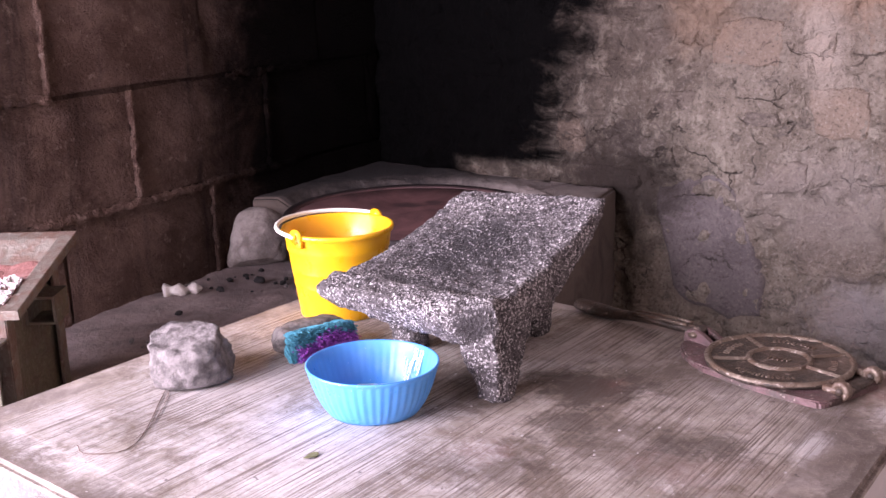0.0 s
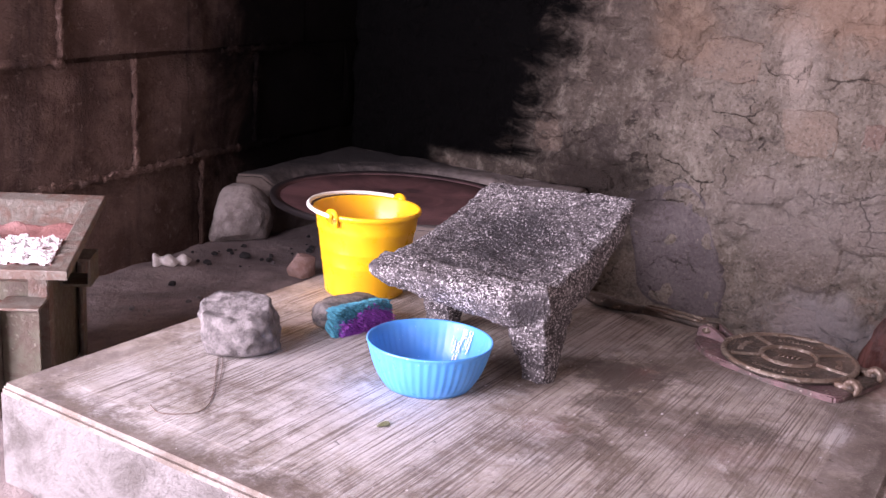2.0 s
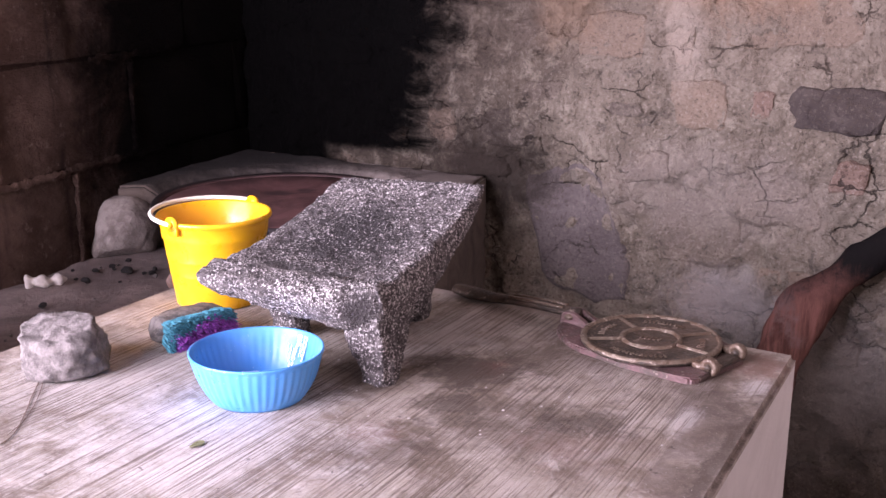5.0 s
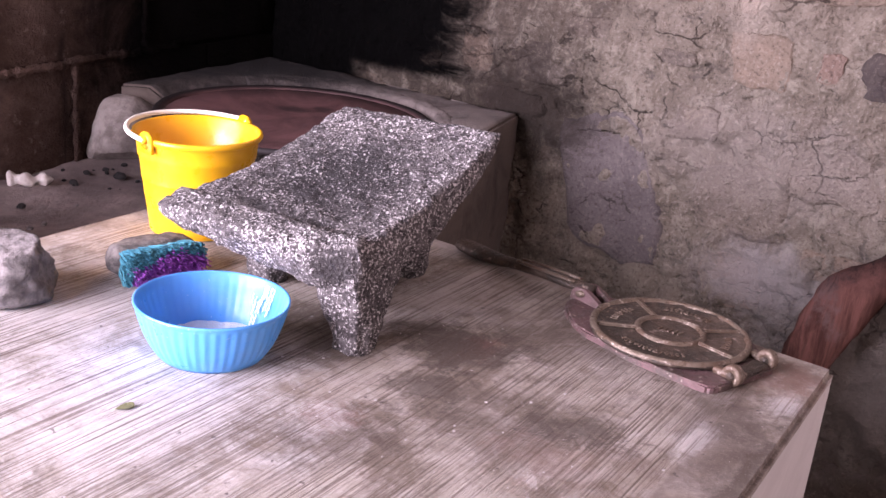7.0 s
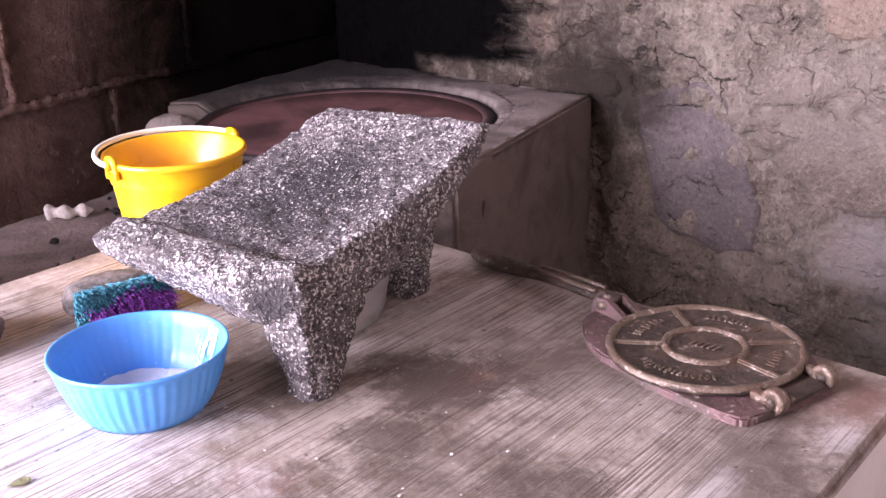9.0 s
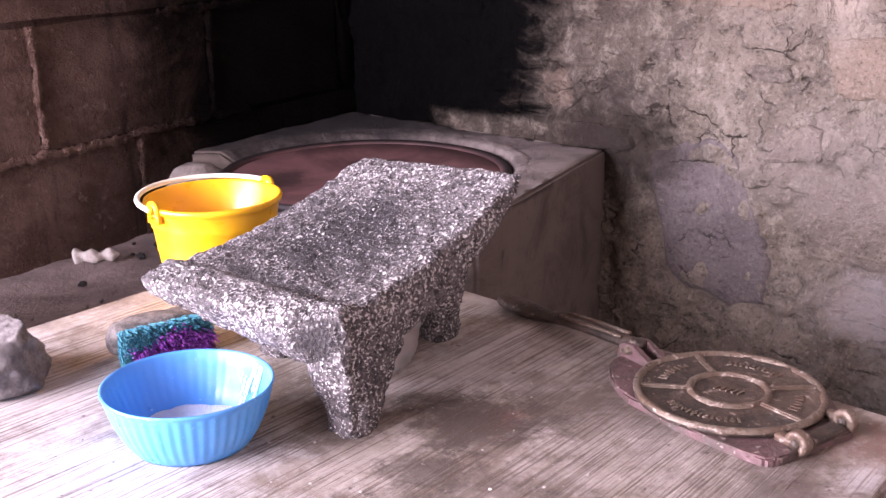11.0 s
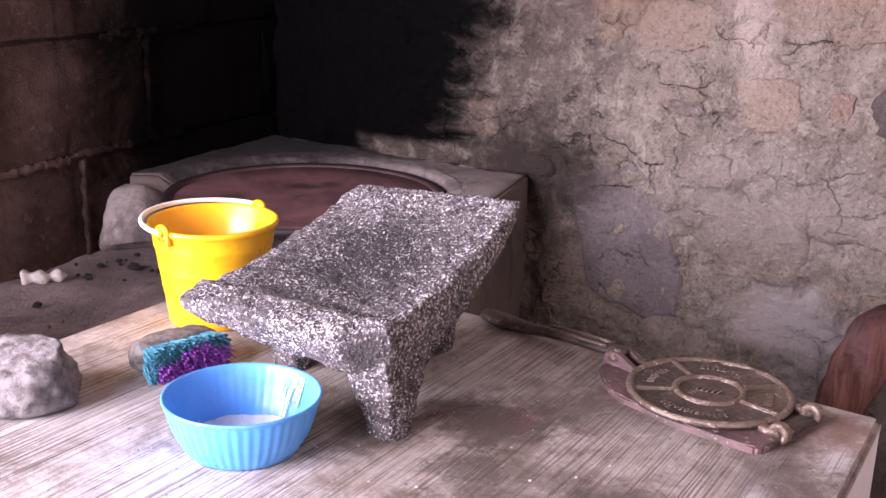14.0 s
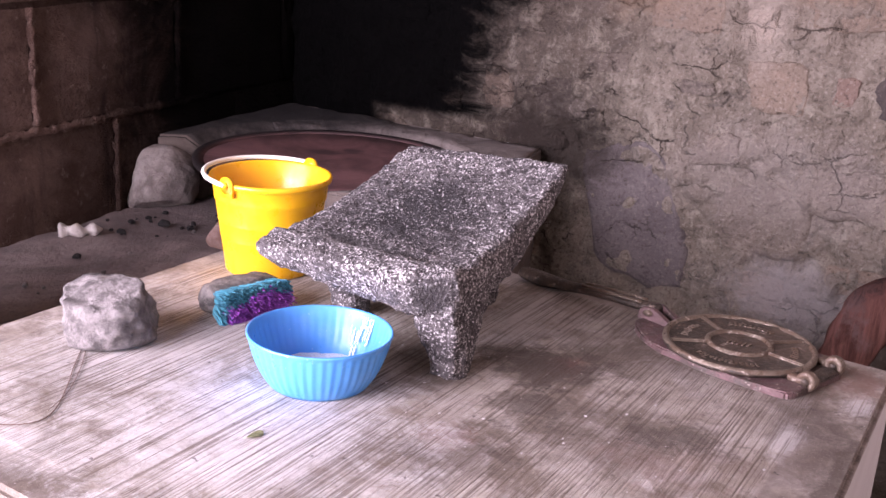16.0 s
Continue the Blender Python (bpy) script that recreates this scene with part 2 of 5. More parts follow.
def rubble(name, tones, vary=0.0, bump=0.9, fleck=1.0):
    """Mud mortar and stone of the rubble wall; local x runs along the wall. Soot from the hearth covers the corner."""
    m, nt, b = material(name, 0.92)
    v = coords(nt)
    big, mid, fine = grain(nt, v, 4.5, 7, 0.7, 0.8), grain(nt, v, 19, 7, 0.72, 0.5), grain(nt, v, 120, 4, 0.7)
    col = blend(nt, step(nt, big, 0.36, 0.62), tones[0], tones[1])
    col = blend(nt, step(nt, mid, 0.50, 0.68, 0, 0.85), col, tones[2])
    col = blend(nt, step(nt, grain(nt, v, 9, 7, 0.75, 1.0), 0.54, 0.66, 0, 0.8), col, tones[3])
    if vary:
        k = chance(nt)
        col = blend(nt, step(nt, k, 0.55, 0.95, 0, vary), col, (0.145, 0.125, 0.108))
        col = blend(nt, step(nt, k, 0.40, 0.05, 0, vary), col, (0.31, 0.235, 0.175))
    col = blend(nt, step(nt, fine, 0.54, 0.66, 0, 0.55 * fleck), col, (0.41, 0.36, 0.30))
    col = blend(nt, step(nt, fine, 0.45, 0.34, 0, 0.7), col, (0.08, 0.064, 0.052))
    crack = cells(nt, warped(nt, coords(nt, (1, 0.01, 1.5), (3, 0, 1)), 9, 0.10), 6.5, 'DISTANCE_TO_EDGE')
    line = calc(nt, 'MULTIPLY', step(nt, crack, 0.022, 0.006), step(nt, grain(nt, v, 6, 3), 0.50, 0.60))
    crack = cells(nt, warped(nt, coords(nt, (1, 0.01, 1.3), (7, 0, 4)), 16, 0.07), 15.0, 'DISTANCE_TO_EDGE')
    line = calc(nt, 'MAXIMUM', line, calc(nt, 'MULTIPLY', step(nt, crack, 0.035, 0.010), step(nt, grain(nt, coords(nt, (1, 1, 1), (2, 0, 5)), 8, 3), 0.56, 0.65)))
    col = blend(nt, calc(nt, 'MULTIPLY', line, 0.80), col, (0.03, 0.025, 0.022))
    b.inputs["Specular IOR Level"].default_value = 0.06
    x, z = axis(nt, v, 0), axis(nt, v, 2)
    wob = calc(nt, 'MULTIPLY', calc(nt, 'SUBTRACT', grain(nt, coords(nt, (0.7, 1, 1.5), (0, 0, 0), (0, 0.45, 0)), 9, 8, 0.72, 0.5), 0.5), 0.48)
    # Slight smoke browning up high, deepened to stand in for weaker light.
    col = blend(nt, step(nt, calc(nt, 'ADD', z, calc(nt, 'MULTIPLY', wob, 0.8)), 1.00, 1.28, 0, 0.42), col, (0.135, 0.104, 0.080))
    # Near-black patch at x 0.05 paints the shadow between stove and wall.
    # Pale patches at x 0.58 and 0.85 brighten, by colour, wall the lamp leaves dim.
    for c, sz, k, tone in (((0.63, 0, 0.635), (0.15, 9, 0.085), 0.62, (0.47, 0.44, 0.43)), ((0.85, 0, 0.45), (0.30, 9, 0.25), 0.6, (0.36, 0.33, 0.31)), ((0.50, 0, 1.22), (0.05, 9, 0.13), 0.55, (0.40, 0.345, 0.285)), ((0.05, 0, 0.88), (0.20, 9, 0.15), 0.9, (0.030, 0.024, 0.020)), ((0.58, 0, 0.88), (0.28, 9, 0.13), 0.35, (0.42, 0.37, 0.33)), ((0.62, 0, 1.36), (0.22, 9, 0.10), 0.5, (0.27, 0.175, 0.115)), ((0.22, 0, 1.30), (0.10, 9, 0.12), 0.5, (0.30, 0.20, 0.13))):
        col = blend(nt, calc(nt, 'MULTIPLY', spot(nt, v, c, sz, 0.5, 13), k), col, tone)
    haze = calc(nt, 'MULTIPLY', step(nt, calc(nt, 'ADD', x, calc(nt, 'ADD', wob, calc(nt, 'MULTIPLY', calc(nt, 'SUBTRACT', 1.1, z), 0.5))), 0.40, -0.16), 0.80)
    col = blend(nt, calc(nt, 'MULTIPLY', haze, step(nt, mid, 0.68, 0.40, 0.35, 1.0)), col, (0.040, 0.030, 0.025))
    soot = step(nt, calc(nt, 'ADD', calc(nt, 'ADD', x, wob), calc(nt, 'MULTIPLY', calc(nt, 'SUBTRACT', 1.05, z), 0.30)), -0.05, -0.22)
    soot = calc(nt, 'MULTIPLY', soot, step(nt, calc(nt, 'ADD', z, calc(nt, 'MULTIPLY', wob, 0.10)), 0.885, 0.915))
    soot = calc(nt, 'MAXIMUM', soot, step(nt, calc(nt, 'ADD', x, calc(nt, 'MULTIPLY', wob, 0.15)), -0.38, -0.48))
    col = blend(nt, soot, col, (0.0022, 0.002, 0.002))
    put(nt, b.inputs["Base Color"], col)
    h = calc(nt, 'ADD', calc(nt, 'ADD', calc(nt, 'MULTIPLY', mid, 1.0), calc(nt, 'MULTIPLY', fine, 0.6)), calc(nt, 'MULTIPLY', line, -0.5))
    relief(nt, b, h, bump, 0.018)
    return m


def block_material(name="sooty_block", shade=1.0):
    """Smoke-darkened concrete block; local x runs along the wall towards the hearth corner."""
    m, nt, b = material(name, 0.9)
    g = nt.nodes.new("ShaderNodeNewGeometry").outputs["Position"]
    mp = nt.nodes.new("ShaderNodeMapping")
    mp.vector_type = 'TEXTURE'
    nt.links.new(g, mp.inputs[0])
    mp.inputs["Location"].default_value, mp.inputs["Rotation"].default_value = (-0.776, 1.964, 0), (0, 0, radians(61.57))
    v = mp.outputs[0]
    x = axis(nt, v, 0)
    big, mid, fine = grain(nt, v, 6, 7, 0.75, 0.0), grain(nt, v, 50, 6, 0.75), grain(nt, v, 150, 4, 0.75)
    col = blend(nt, step(nt, big, 0.38, 0.62), (0.165, 0.102, 0.079), (0.335, 0.224, 0.180))
    col = blend(nt, calc(nt, 'MULTIPLY', chance(nt), 0.4), col, (0.17, 0.11, 0.085))
    drip = grain(nt, coords_of(nt, v, (9, 9, 1.2)), 1.0, 5, 0.6, 0.3)
    col = blend(nt, step(nt, drip, 0.50, 0.66, 0, 0.65), col, (0.055, 0.040, 0.036))
    col = blend(nt, step(nt, mid, 0.57, 0.68, 0, 0.7), col, (0.43, 0.315, 0.262))
    col = blend(nt, step(nt, fine, 0.36, 0.28, 0, 0.7), col, (0.018, 0.014, 0.012))
    col = blend(nt, 1.0, col, (shade, shade, shade), 'MULTIPLY')
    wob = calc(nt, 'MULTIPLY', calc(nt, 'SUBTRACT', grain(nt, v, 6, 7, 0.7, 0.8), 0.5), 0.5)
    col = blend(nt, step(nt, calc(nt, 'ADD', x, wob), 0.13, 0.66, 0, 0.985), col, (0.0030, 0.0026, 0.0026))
    b.inputs["Specular IOR Level"].default_value = 0.05
    put(nt, b.inputs["Base Color"], col)
    relief(nt, b, calc(nt, 'ADD', mid, calc(nt, 'MULTIPLY', fine, 0.6)), 1.0, 0.045)
    return m


def basalt():
    """Pocked volcanic stone with flour caught in the pores."""
    m, nt, b = material("vesicular_basalt", 0.85)
    v = coords(nt)
    sp = grain(nt, coords(nt, (1, 0.8, 0.9)), 315, 3, 0.66, 0.4)
    sp2 = grain(nt, v, 95, 4, 0.65, 0.4)
    fine = grain(nt, coords(nt, (1, 1, 1), (4, 2, 1)), 460, 2, 0.6)
    worn = spot(nt, v, (0.0, 0.0, 0.150), (0.105, 0.13, 0.06), 0.45, 11)
    base = blend(nt, step(nt, sp2, 0.36, 0.66), (0.050, 0.043, 0.043), (0.165, 0.148, 0.144))
    base = blend(nt, step(nt, grain(nt, v, 20, 4, 0.6), 0.40, 0.62, 0, 0.55), base, (0.062, 0.054, 0.054))
    base = blend(nt, calc(nt, 'MULTIPLY', worn, 0.9), base, (0.020, 0.017, 0.018))
    cut = calc(nt, 'ADD', calc(nt, 'MULTIPLY', worn, -0.030), calc(nt, 'MULTIPLY', calc(nt, 'SUBTRACT', grain(nt, v, 14, 5, 0.6), 0.5), 0.20))
    white = step(nt, calc(nt, 'ADD', calc(nt, 'ADD', calc(nt, 'MULTIPLY', sp, 0.8), calc(nt, 'MULTIPLY', fine, 0.2)), cut), 0.548, 0.590)
    col = blend(nt, calc(nt, 'MULTIPLY', white, 0.95), base, (0.66, 0.63, 0.61))
    pit = step(nt, calc(nt, 'ADD', calc(nt, 'MULTIPLY', sp, 0.7), calc(nt, 'MULTIPLY', sp2, 0.3)), 0.455, 0.40)
    col = blend(nt, calc(nt, 'MULTIPLY', pit, 0.85), col, (0.016, 0.013, 0.013))
    ridge = spot(nt, v, (-0.02, -0.135, 0.124), (0.075, 0.016, 0.04), 0.5, 30)
    col = blend(nt, calc(nt, 'MULTIPLY', ridge, 0.5), col, (0.46, 0.43, 0.42))
    trough = spot(nt, v, (-0.015, -0.112, 0.120), (0.10, 0.014, 0.04), 0.4, 30)
    col = blend(nt, calc(nt, 'MULTIPLY', trough, 0.6), col, (0.022, 0.018, 0.018))
    chip = spot(nt, v, (0.120, -0.158, 0.104), (0.030, 0.030, 0.030), 0.35, 30)
    col = blend(nt, calc(nt, 'MULTIPLY', chip, 0.9), col, (0.020, 0.016, 0.016))
    put(nt, b.inputs["Base Color"], col)
    relief(nt, b, calc(nt, 'ADD', sp, calc(nt, 'MULTIPLY', sp2, 0.9)), 1.0, 0.006)
    return m


def stone_material(name, light, dark, scale=30.0):
    m, nt, b = material(name, 0.9)
    v = coords(nt)
    mid, fine, big = grain(nt, v, scale, 6, 0.7), grain(nt, v, scale * 6, 4, 0.7), grain(nt, v, scale * 0.3, 4)
    col = blend(nt, step(nt, mid, 0.36, 0.64), dark, light)
    col = blend(nt, step(nt, big, 0.4, 0.65, 0, 0.5), col, dark)
    col = blend(nt, step(nt, fine, 0.38, 0.30, 0, 0.6), col, (dark[0] * 0.4, dark[1] * 0.4, dark[2] * 0.4))
    put(nt, b.inputs["Base Color"], col)
    relief(nt, b, calc(nt, 'ADD', mid, calc(nt, 'MULTIPLY', fine, 0.4)), 0.9, 0.005)
    return m


def plastic(name, colour, rough=0.35, wear=(0.8, 0.8, 0.8), clear=0.0):
    m, nt, b = material(name, rough)
    v = coords(nt)
    col = blend(nt, step(nt, grain(nt, v, 12, 5, 0.7), 0.5, 0.75, 0, 0.12), colour, wear)
    col = blend(nt, step(nt, grain(nt, v, 190, 2, 0.6), 0.70, 0.74, 0, 0.5), col, wear)
    put(nt, b.inputs["Base Color"], col)
    put(nt, b.inputs["Roughness"], step(nt, grain(nt, v, 40, 5, 0.7), 0.3, 0.7, rough - 0.1, rough + 0.15))
    b.inputs["Subsurface Weight"].default_value = clear
    b.inputs["Subsurface Radius"].default_value = (0.01, 0.01, 0.01)
    return m


def iron(name, base, rust, bright, metal=0.6, rough=0.5):
    m, nt, b = material(name, rough, metal)
    v = coords(nt)
    n1, n2 = grain(nt, v, 26, 6, 0.7, 0.6), grain(nt, v, 95, 5, 0.7)
    col = blend(nt, step(nt, n1, 0.40, 0.62), base, rust)
    col = blend(nt, step(nt, n2, 0.56, 0.70, 0, 0.8), col, bright)
    put(nt, b.inputs["Base Color"], col)
    put(nt, b.inputs["Metallic"], step(nt, n1, 0.62, 0.42, metal * 0.3, metal))
    put(nt, b.inputs["Roughness"], step(nt, n2, 0.3, 0.7, rough - 0.12, rough + 0.2))
    relief(nt, b, calc(nt, 'ADD', n1, n2), 0.85, 0.003)
    return m


def earth(name, light, dark, speck):
    m, nt, b = material(name, 0.95)
    v = coords(nt)
    big, mid, fine = grain(nt, v, 3, 6, 0.7, 0.5), grain(nt, v, 28, 6, 0.7), grain(nt, v, 150, 4, 0.7)
    col = blend(nt, step(nt, big, 0.36, 0.64), dark, light)
    col = blend(nt, step(nt, mid, 0.52, 0.70, 0, 0.7), col, dark)
    col = blend(nt, step(nt, fine, 0.66, 0.74, 0, 0.7), col, speck)
    put(nt, b.inputs["Base Color"], col)
    relief(nt, b, calc(nt, 'ADD', mid, calc(nt, 'MULTIPLY', fine, 0.5)), 0.9, 0.008)
    return m


def comal_clay():
    m, nt, b = material("fired_clay", 0.7)
    v = coords(nt)
    n1, n2 = grain(nt, v, 7, 6, 0.65, 0.8), grain(nt, v, 60, 5, 0.7)
    col = blend(nt, step(nt, n1, 0.34, 0.66), (0.10, 0.047, 0.046), (0.22, 0.108, 0.104))
    col = blend(nt, step(nt, n2, 0.55, 0.75, 0, 0.45), col, (0.23, 0.145, 0.14))
    for c, s in (((-0.02, 0.12, 0), (0.05, 0.03, 1)), ((0.05, 0.14, 0), (0.03, 0.03, 1)), ((-0.16, -0.02, 0), (0.05, 0.08, 1))):
        col = blend(nt, calc(nt, 'MULTIPLY', spot(nt, v, c, s, 0.5, 20), 0.7), col, (0.02, 0.012, 0.012))
    ln = nt.nodes.new("ShaderNodeVectorMath")
    ln.operation = 'LENGTH'
    nt.links.new(v, ln.inputs[0])
    col = blend(nt, step(nt, ln.outputs["Value"], 0.265, 0.292), col, (0.015, 0.010, 0.010))
    put(nt, b.inputs["Base Color"], col)
    relief(nt, b, calc(nt, 'ADD', n1, n2), 0.4, 0.003)
    return m


def log_material():
    m, nt, b = material("charred_red_wood", 0.85)
    v = coords(nt)
    n1, n2 = grain(nt, coords(nt, (40, 40, 5)), 1.0, 6, 0.7, 0.5), grain(nt, v, 14, 5, 0.7)
    col = blend(nt, step(nt, n1, 0.35, 0.65), (0.085, 0.040, 0.032), (0.22, 0.105, 0.086))
    col = blend(nt, step(nt, n2, 0.5, 0.7, 0, 0.6), col, (0.20, 0.14, 0.13))
    z = axis(nt, v, 2)
    rag = calc(nt, 'ADD', calc(nt, 'MULTIPLY', n1, 0.22), calc(nt, 'MULTIPLY', n2, 0.16))
    col = blend(nt, step(nt, calc(nt, 'ADD', z, rag), 0.86, 0.98), col, (0.008, 0.007, 0.007))
    b.inputs["Specular IOR Level"].default_value = 0.08
    put(nt, b.inputs["Base Color"], col)
    relief(nt, b, calc(nt, 'ADD', n1, n2), 0.8, 0.006)
    return m


CEMENT = cement_top()
# Front albedo lowered far below white to offset the strong doorway lamp.
PLASTER_FRONT = plaster("stained_plaster_dimmed", (0.175, 0.160, 0.150), (0.068, 0.058, 0.049), 0.85, 11, 0.9, 1.0)
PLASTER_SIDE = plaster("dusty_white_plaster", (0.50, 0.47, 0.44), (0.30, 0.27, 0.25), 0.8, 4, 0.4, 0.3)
# Kept pale so the unseen room walls bounce fill light.
ROOM_PLASTER = plaster("room_plaster", (0.60, 0.54, 0.49), (0.36, 0.32, 0.29), 0.9, 3, 0.6)
WOOD_ROOF = plaster("dark_unseen_roof", (0.09, 0.06, 0.045), (0.03, 0.02, 0.018), 0.9, 5, 0.7)
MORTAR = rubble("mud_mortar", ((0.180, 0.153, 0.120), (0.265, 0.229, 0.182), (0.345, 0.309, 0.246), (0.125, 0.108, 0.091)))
WALL_STONE = rubble("wall_stone", ((0.18, 0.15, 0.12), (0.26, 0.22, 0.175), (0.36, 0.31, 0.245), (0.14, 0.118, 0.10)), 0.6, 0.9)
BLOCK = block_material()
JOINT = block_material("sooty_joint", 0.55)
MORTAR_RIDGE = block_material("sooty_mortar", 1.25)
BASALT = basalt()
FIELD_STONE = stone_material("pale_field_stone", (0.235, 0.212, 0.20), (0.085, 0.075, 0.070), 70)
SLATE = rubble("dark_slate_stone", ((0.055, 0.046, 0.044), (0.085, 0.072, 0.066), (0.11, 0.094, 0.085), (0.040, 0.034, 0.032)), 0.0, 0.7, 0.25)
RED_STONE = rubble("reddish_stone", ((0.21, 0.148, 0.118), (0.25, 0.18, 0.145), (0.28, 0.21, 0.17), (0.16, 0.115, 0.095)))
TAN_STONE = rubble("tan_wall_stone", ((0.21, 0.165, 0.125), (0.27, 0.215, 0.165), (0.32, 0.25, 0.19), (0.17, 0.135, 0.105)))
VIOLET_STONE = rubble("violet_grey_stone", ((0.130, 0.112, 0.108), (0.165, 0.143, 0.138), (0.19, 0.166, 0.158), (0.105, 0.090, 0.088)), 0.0, 0.6, 0.35)
HEARTH_ROCK = stone_material("hearth_rock", (0.34, 0.30, 0.27), (0.15, 0.125, 0.11), 16)
BLUE = plastic("sky_blue_plastic", (0.085, 0.320, 0.72), 0.36, (0.50, 0.66, 0.88), 0.25)
YELLOW = plastic("yellow_plastic", (0.83, 0.44, 0.012), 0.33, (0.85, 0.6, 0.15), 0.1)
WHITE_PLASTIC = plastic("ivory_plastic", (0.80, 0.76, 0.66), 0.4, (0.6, 0.5, 0.3))
CAST_IRON = iron("worn_cast_iron", (0.042, 0.034, 0.026), (0.072, 0.050, 0.035), (0.36, 0.29, 0.235), 0.35, 0.45)
CAST_RIM = iron("polished_cast_iron", (0.17, 0.135, 0.10), (0.10, 0.064, 0.042), (0.58, 0.50, 0.42), 0.45, 0.36)
CAST_PINK = iron("red_leaded_iron", (0.140, 0.084, 0.082), (0.062, 0.048, 0.038), (0.50, 0.42, 0.36), 0.3, 0.45)
SHEET = iron("rusty_sheet_steel", (0.175, 0.155, 0.125), (0.125, 0.076, 0.054), (0.33, 0.30, 0.26), 0.3, 0.55)
RUST = iron("red_rust_steel", (0.17, 0.075, 0.048), (0.10, 0.045, 0.032), (0.34, 0.25, 0.20), 0.2, 0.65)
SHEET_DARK = iron("olive_sheet_steel", (0.115, 0.105, 0.072), (0.085, 0.060, 0.042), (0.25, 0.235, 0.18), 0.3, 0.55)
ASH_CLAY = plaster("pink_ash", (0.22, 0.095, 0.08), (0.34, 0.21, 0.19), 0.95, 14, 0.6, 0.8)
WHITE_ASH = plaster("white_ash", (0.78, 0.74, 0.72), (0.55, 0.45, 0.42), 0.95, 20, 0.5, 0.8)
HEARTH_EARTH = earth("hearth_earth", (0.30, 0.245, 0.225), (0.15, 0.118, 0.108), (0.42, 0.38, 0.35))
FLOOR_EARTH = earth("packed_earth", (0.16, 0.13, 0.105), (0.09, 0.07, 0.06), (0.26, 0.22, 0.19))
# Brown streaked mud, with the shade of the stove's sides put into its colour.
STOVE_SIDE = plaster("brown_stained_shaded_mud", (0.135, 0.108, 0.090), (0.050, 0.040, 0.034), 0.95, 7, 0.8, 0.8)
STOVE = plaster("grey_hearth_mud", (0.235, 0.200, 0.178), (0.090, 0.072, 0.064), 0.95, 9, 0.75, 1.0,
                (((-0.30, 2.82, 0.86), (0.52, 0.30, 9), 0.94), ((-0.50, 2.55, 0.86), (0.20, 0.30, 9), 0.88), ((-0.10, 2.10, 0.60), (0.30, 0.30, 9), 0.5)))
COMAL = comal_clay()
LOG = log_material()
CHAR = stone_material("deep_char", (0.008, 0.007, 0.007), (0.003, 0.003, 0.003), 40)
CHAR.node_tree.nodes["Principled BSDF"].inputs["Specular IOR Level"].default_value = 0.04


# ---- mesh helpers ----
def mesh_object(name, bm, mat, smooth=False):
    me = bpy.data.meshes.new(name)
    bmesh.ops.recalc_face_normals(bm, faces=bm.faces)
    bm.to_mesh(me)
    bm.free()
    for p in me.polygons:
        p.use_smooth = smooth
    for one in mat if isinstance(mat, (list, tuple)) else [mat]:
        me.materials.append(one)
    return new(name, me)


def part(name, bm, mat, parent, label="", smooth=False):
    ob = mesh_object(name, bm, mat, smooth)
    ob.parent = parent
    if label:
        tagged(ob, label)
    return ob


def thing(name, m, label, category, group="", kind=""):
    ob = new(name)
    ob.matrix_world = m
    ob.empty_display_size = 0.05
    return tagged(ob, label, category, group, kind)


def box(bm, x0, x1, y0, y1, z0, z1, bevel=0.0, segments=1, m=None):
    r = bmesh.ops.create_cube(bm, size=1.0)
    vs = r["verts"]
    bmesh.ops.scale(bm, vec=(x1 - x0, y1 - y0, z1 - z0), verts=vs)
    bmesh.ops.translate(bm, vec=((x0 + x1) / 2, (y0 + y1) / 2, (z0 + z1) / 2), verts=vs)
    if m is not None:
        bmesh.ops.transform(bm, matrix=m, verts=vs)
    if bevel:
        es = list({e for v in vs for e in v.link_edges})
        bmesh.ops.bevel(bm, geom=es, offset=bevel, segments=segments, affect='EDGES')
    return bm


def prism(outline, z0, z1, bevel=0.0, segments=2):
    """A solid over a plan outline (counter-clockwise)."""
    bm = bmesh.new()
    lo = [bm.verts.new((x, y, z0)) for x, y in outline]
    hi = [bm.verts.new((x, y, z1)) for x, y in outline]
    bm.faces.new(lo[::-1])
    top = bm.faces.new(hi)
    n = len(outline)
    for i in range(n):
        bm.faces.new((lo[i], lo[(i + 1) % n], hi[(i + 1) % n], hi[i]))
    if bevel:
        es = list(top.edges) + [e for e in bm.edges if abs(e.verts[0].co.z - e.verts[1].co.z) > 1e-6]
        bmesh.ops.bevel(bm, geom=es, offset=bevel, segments=segments, affect='EDGES')
    return bm


def lathe(profile, turns=64, shape=None, closed=False):
    """A surface of revolution about z through (radius, height) pairs; shape(angle, i) scales the radius."""
    bm = bmesh.new()
    rings = []
    for i, (r, z) in enumerate(profile):
        if r < 1e-6:
            rings.append([bm.verts.new((0, 0, z))])
            continue
        ring = []
        for k in range(turns):
            a = 2 * math.pi * k / turns
            f = shape(a, i) if shape else 1.0
            ring.append(bm.verts.new((r * f * math.cos(a), r * f * math.sin(a), z)))
        rings.append(ring)
    pairs = list(zip(rings, rings[1:])) + ([(rings[-1], rings[0])] if closed else [])
    for a, b in pairs:
        for k in range(turns):
            j = (k + 1) % turns
            if len(a) == 1:
                bm.faces.new((a[0], b[k], b[j]))
            elif len(b) == 1:
                bm.faces.new((a[k], a[j], b[0]))
            else:
                bm.faces.new((a[k], a[j], b[j], b[k]))
    return bm


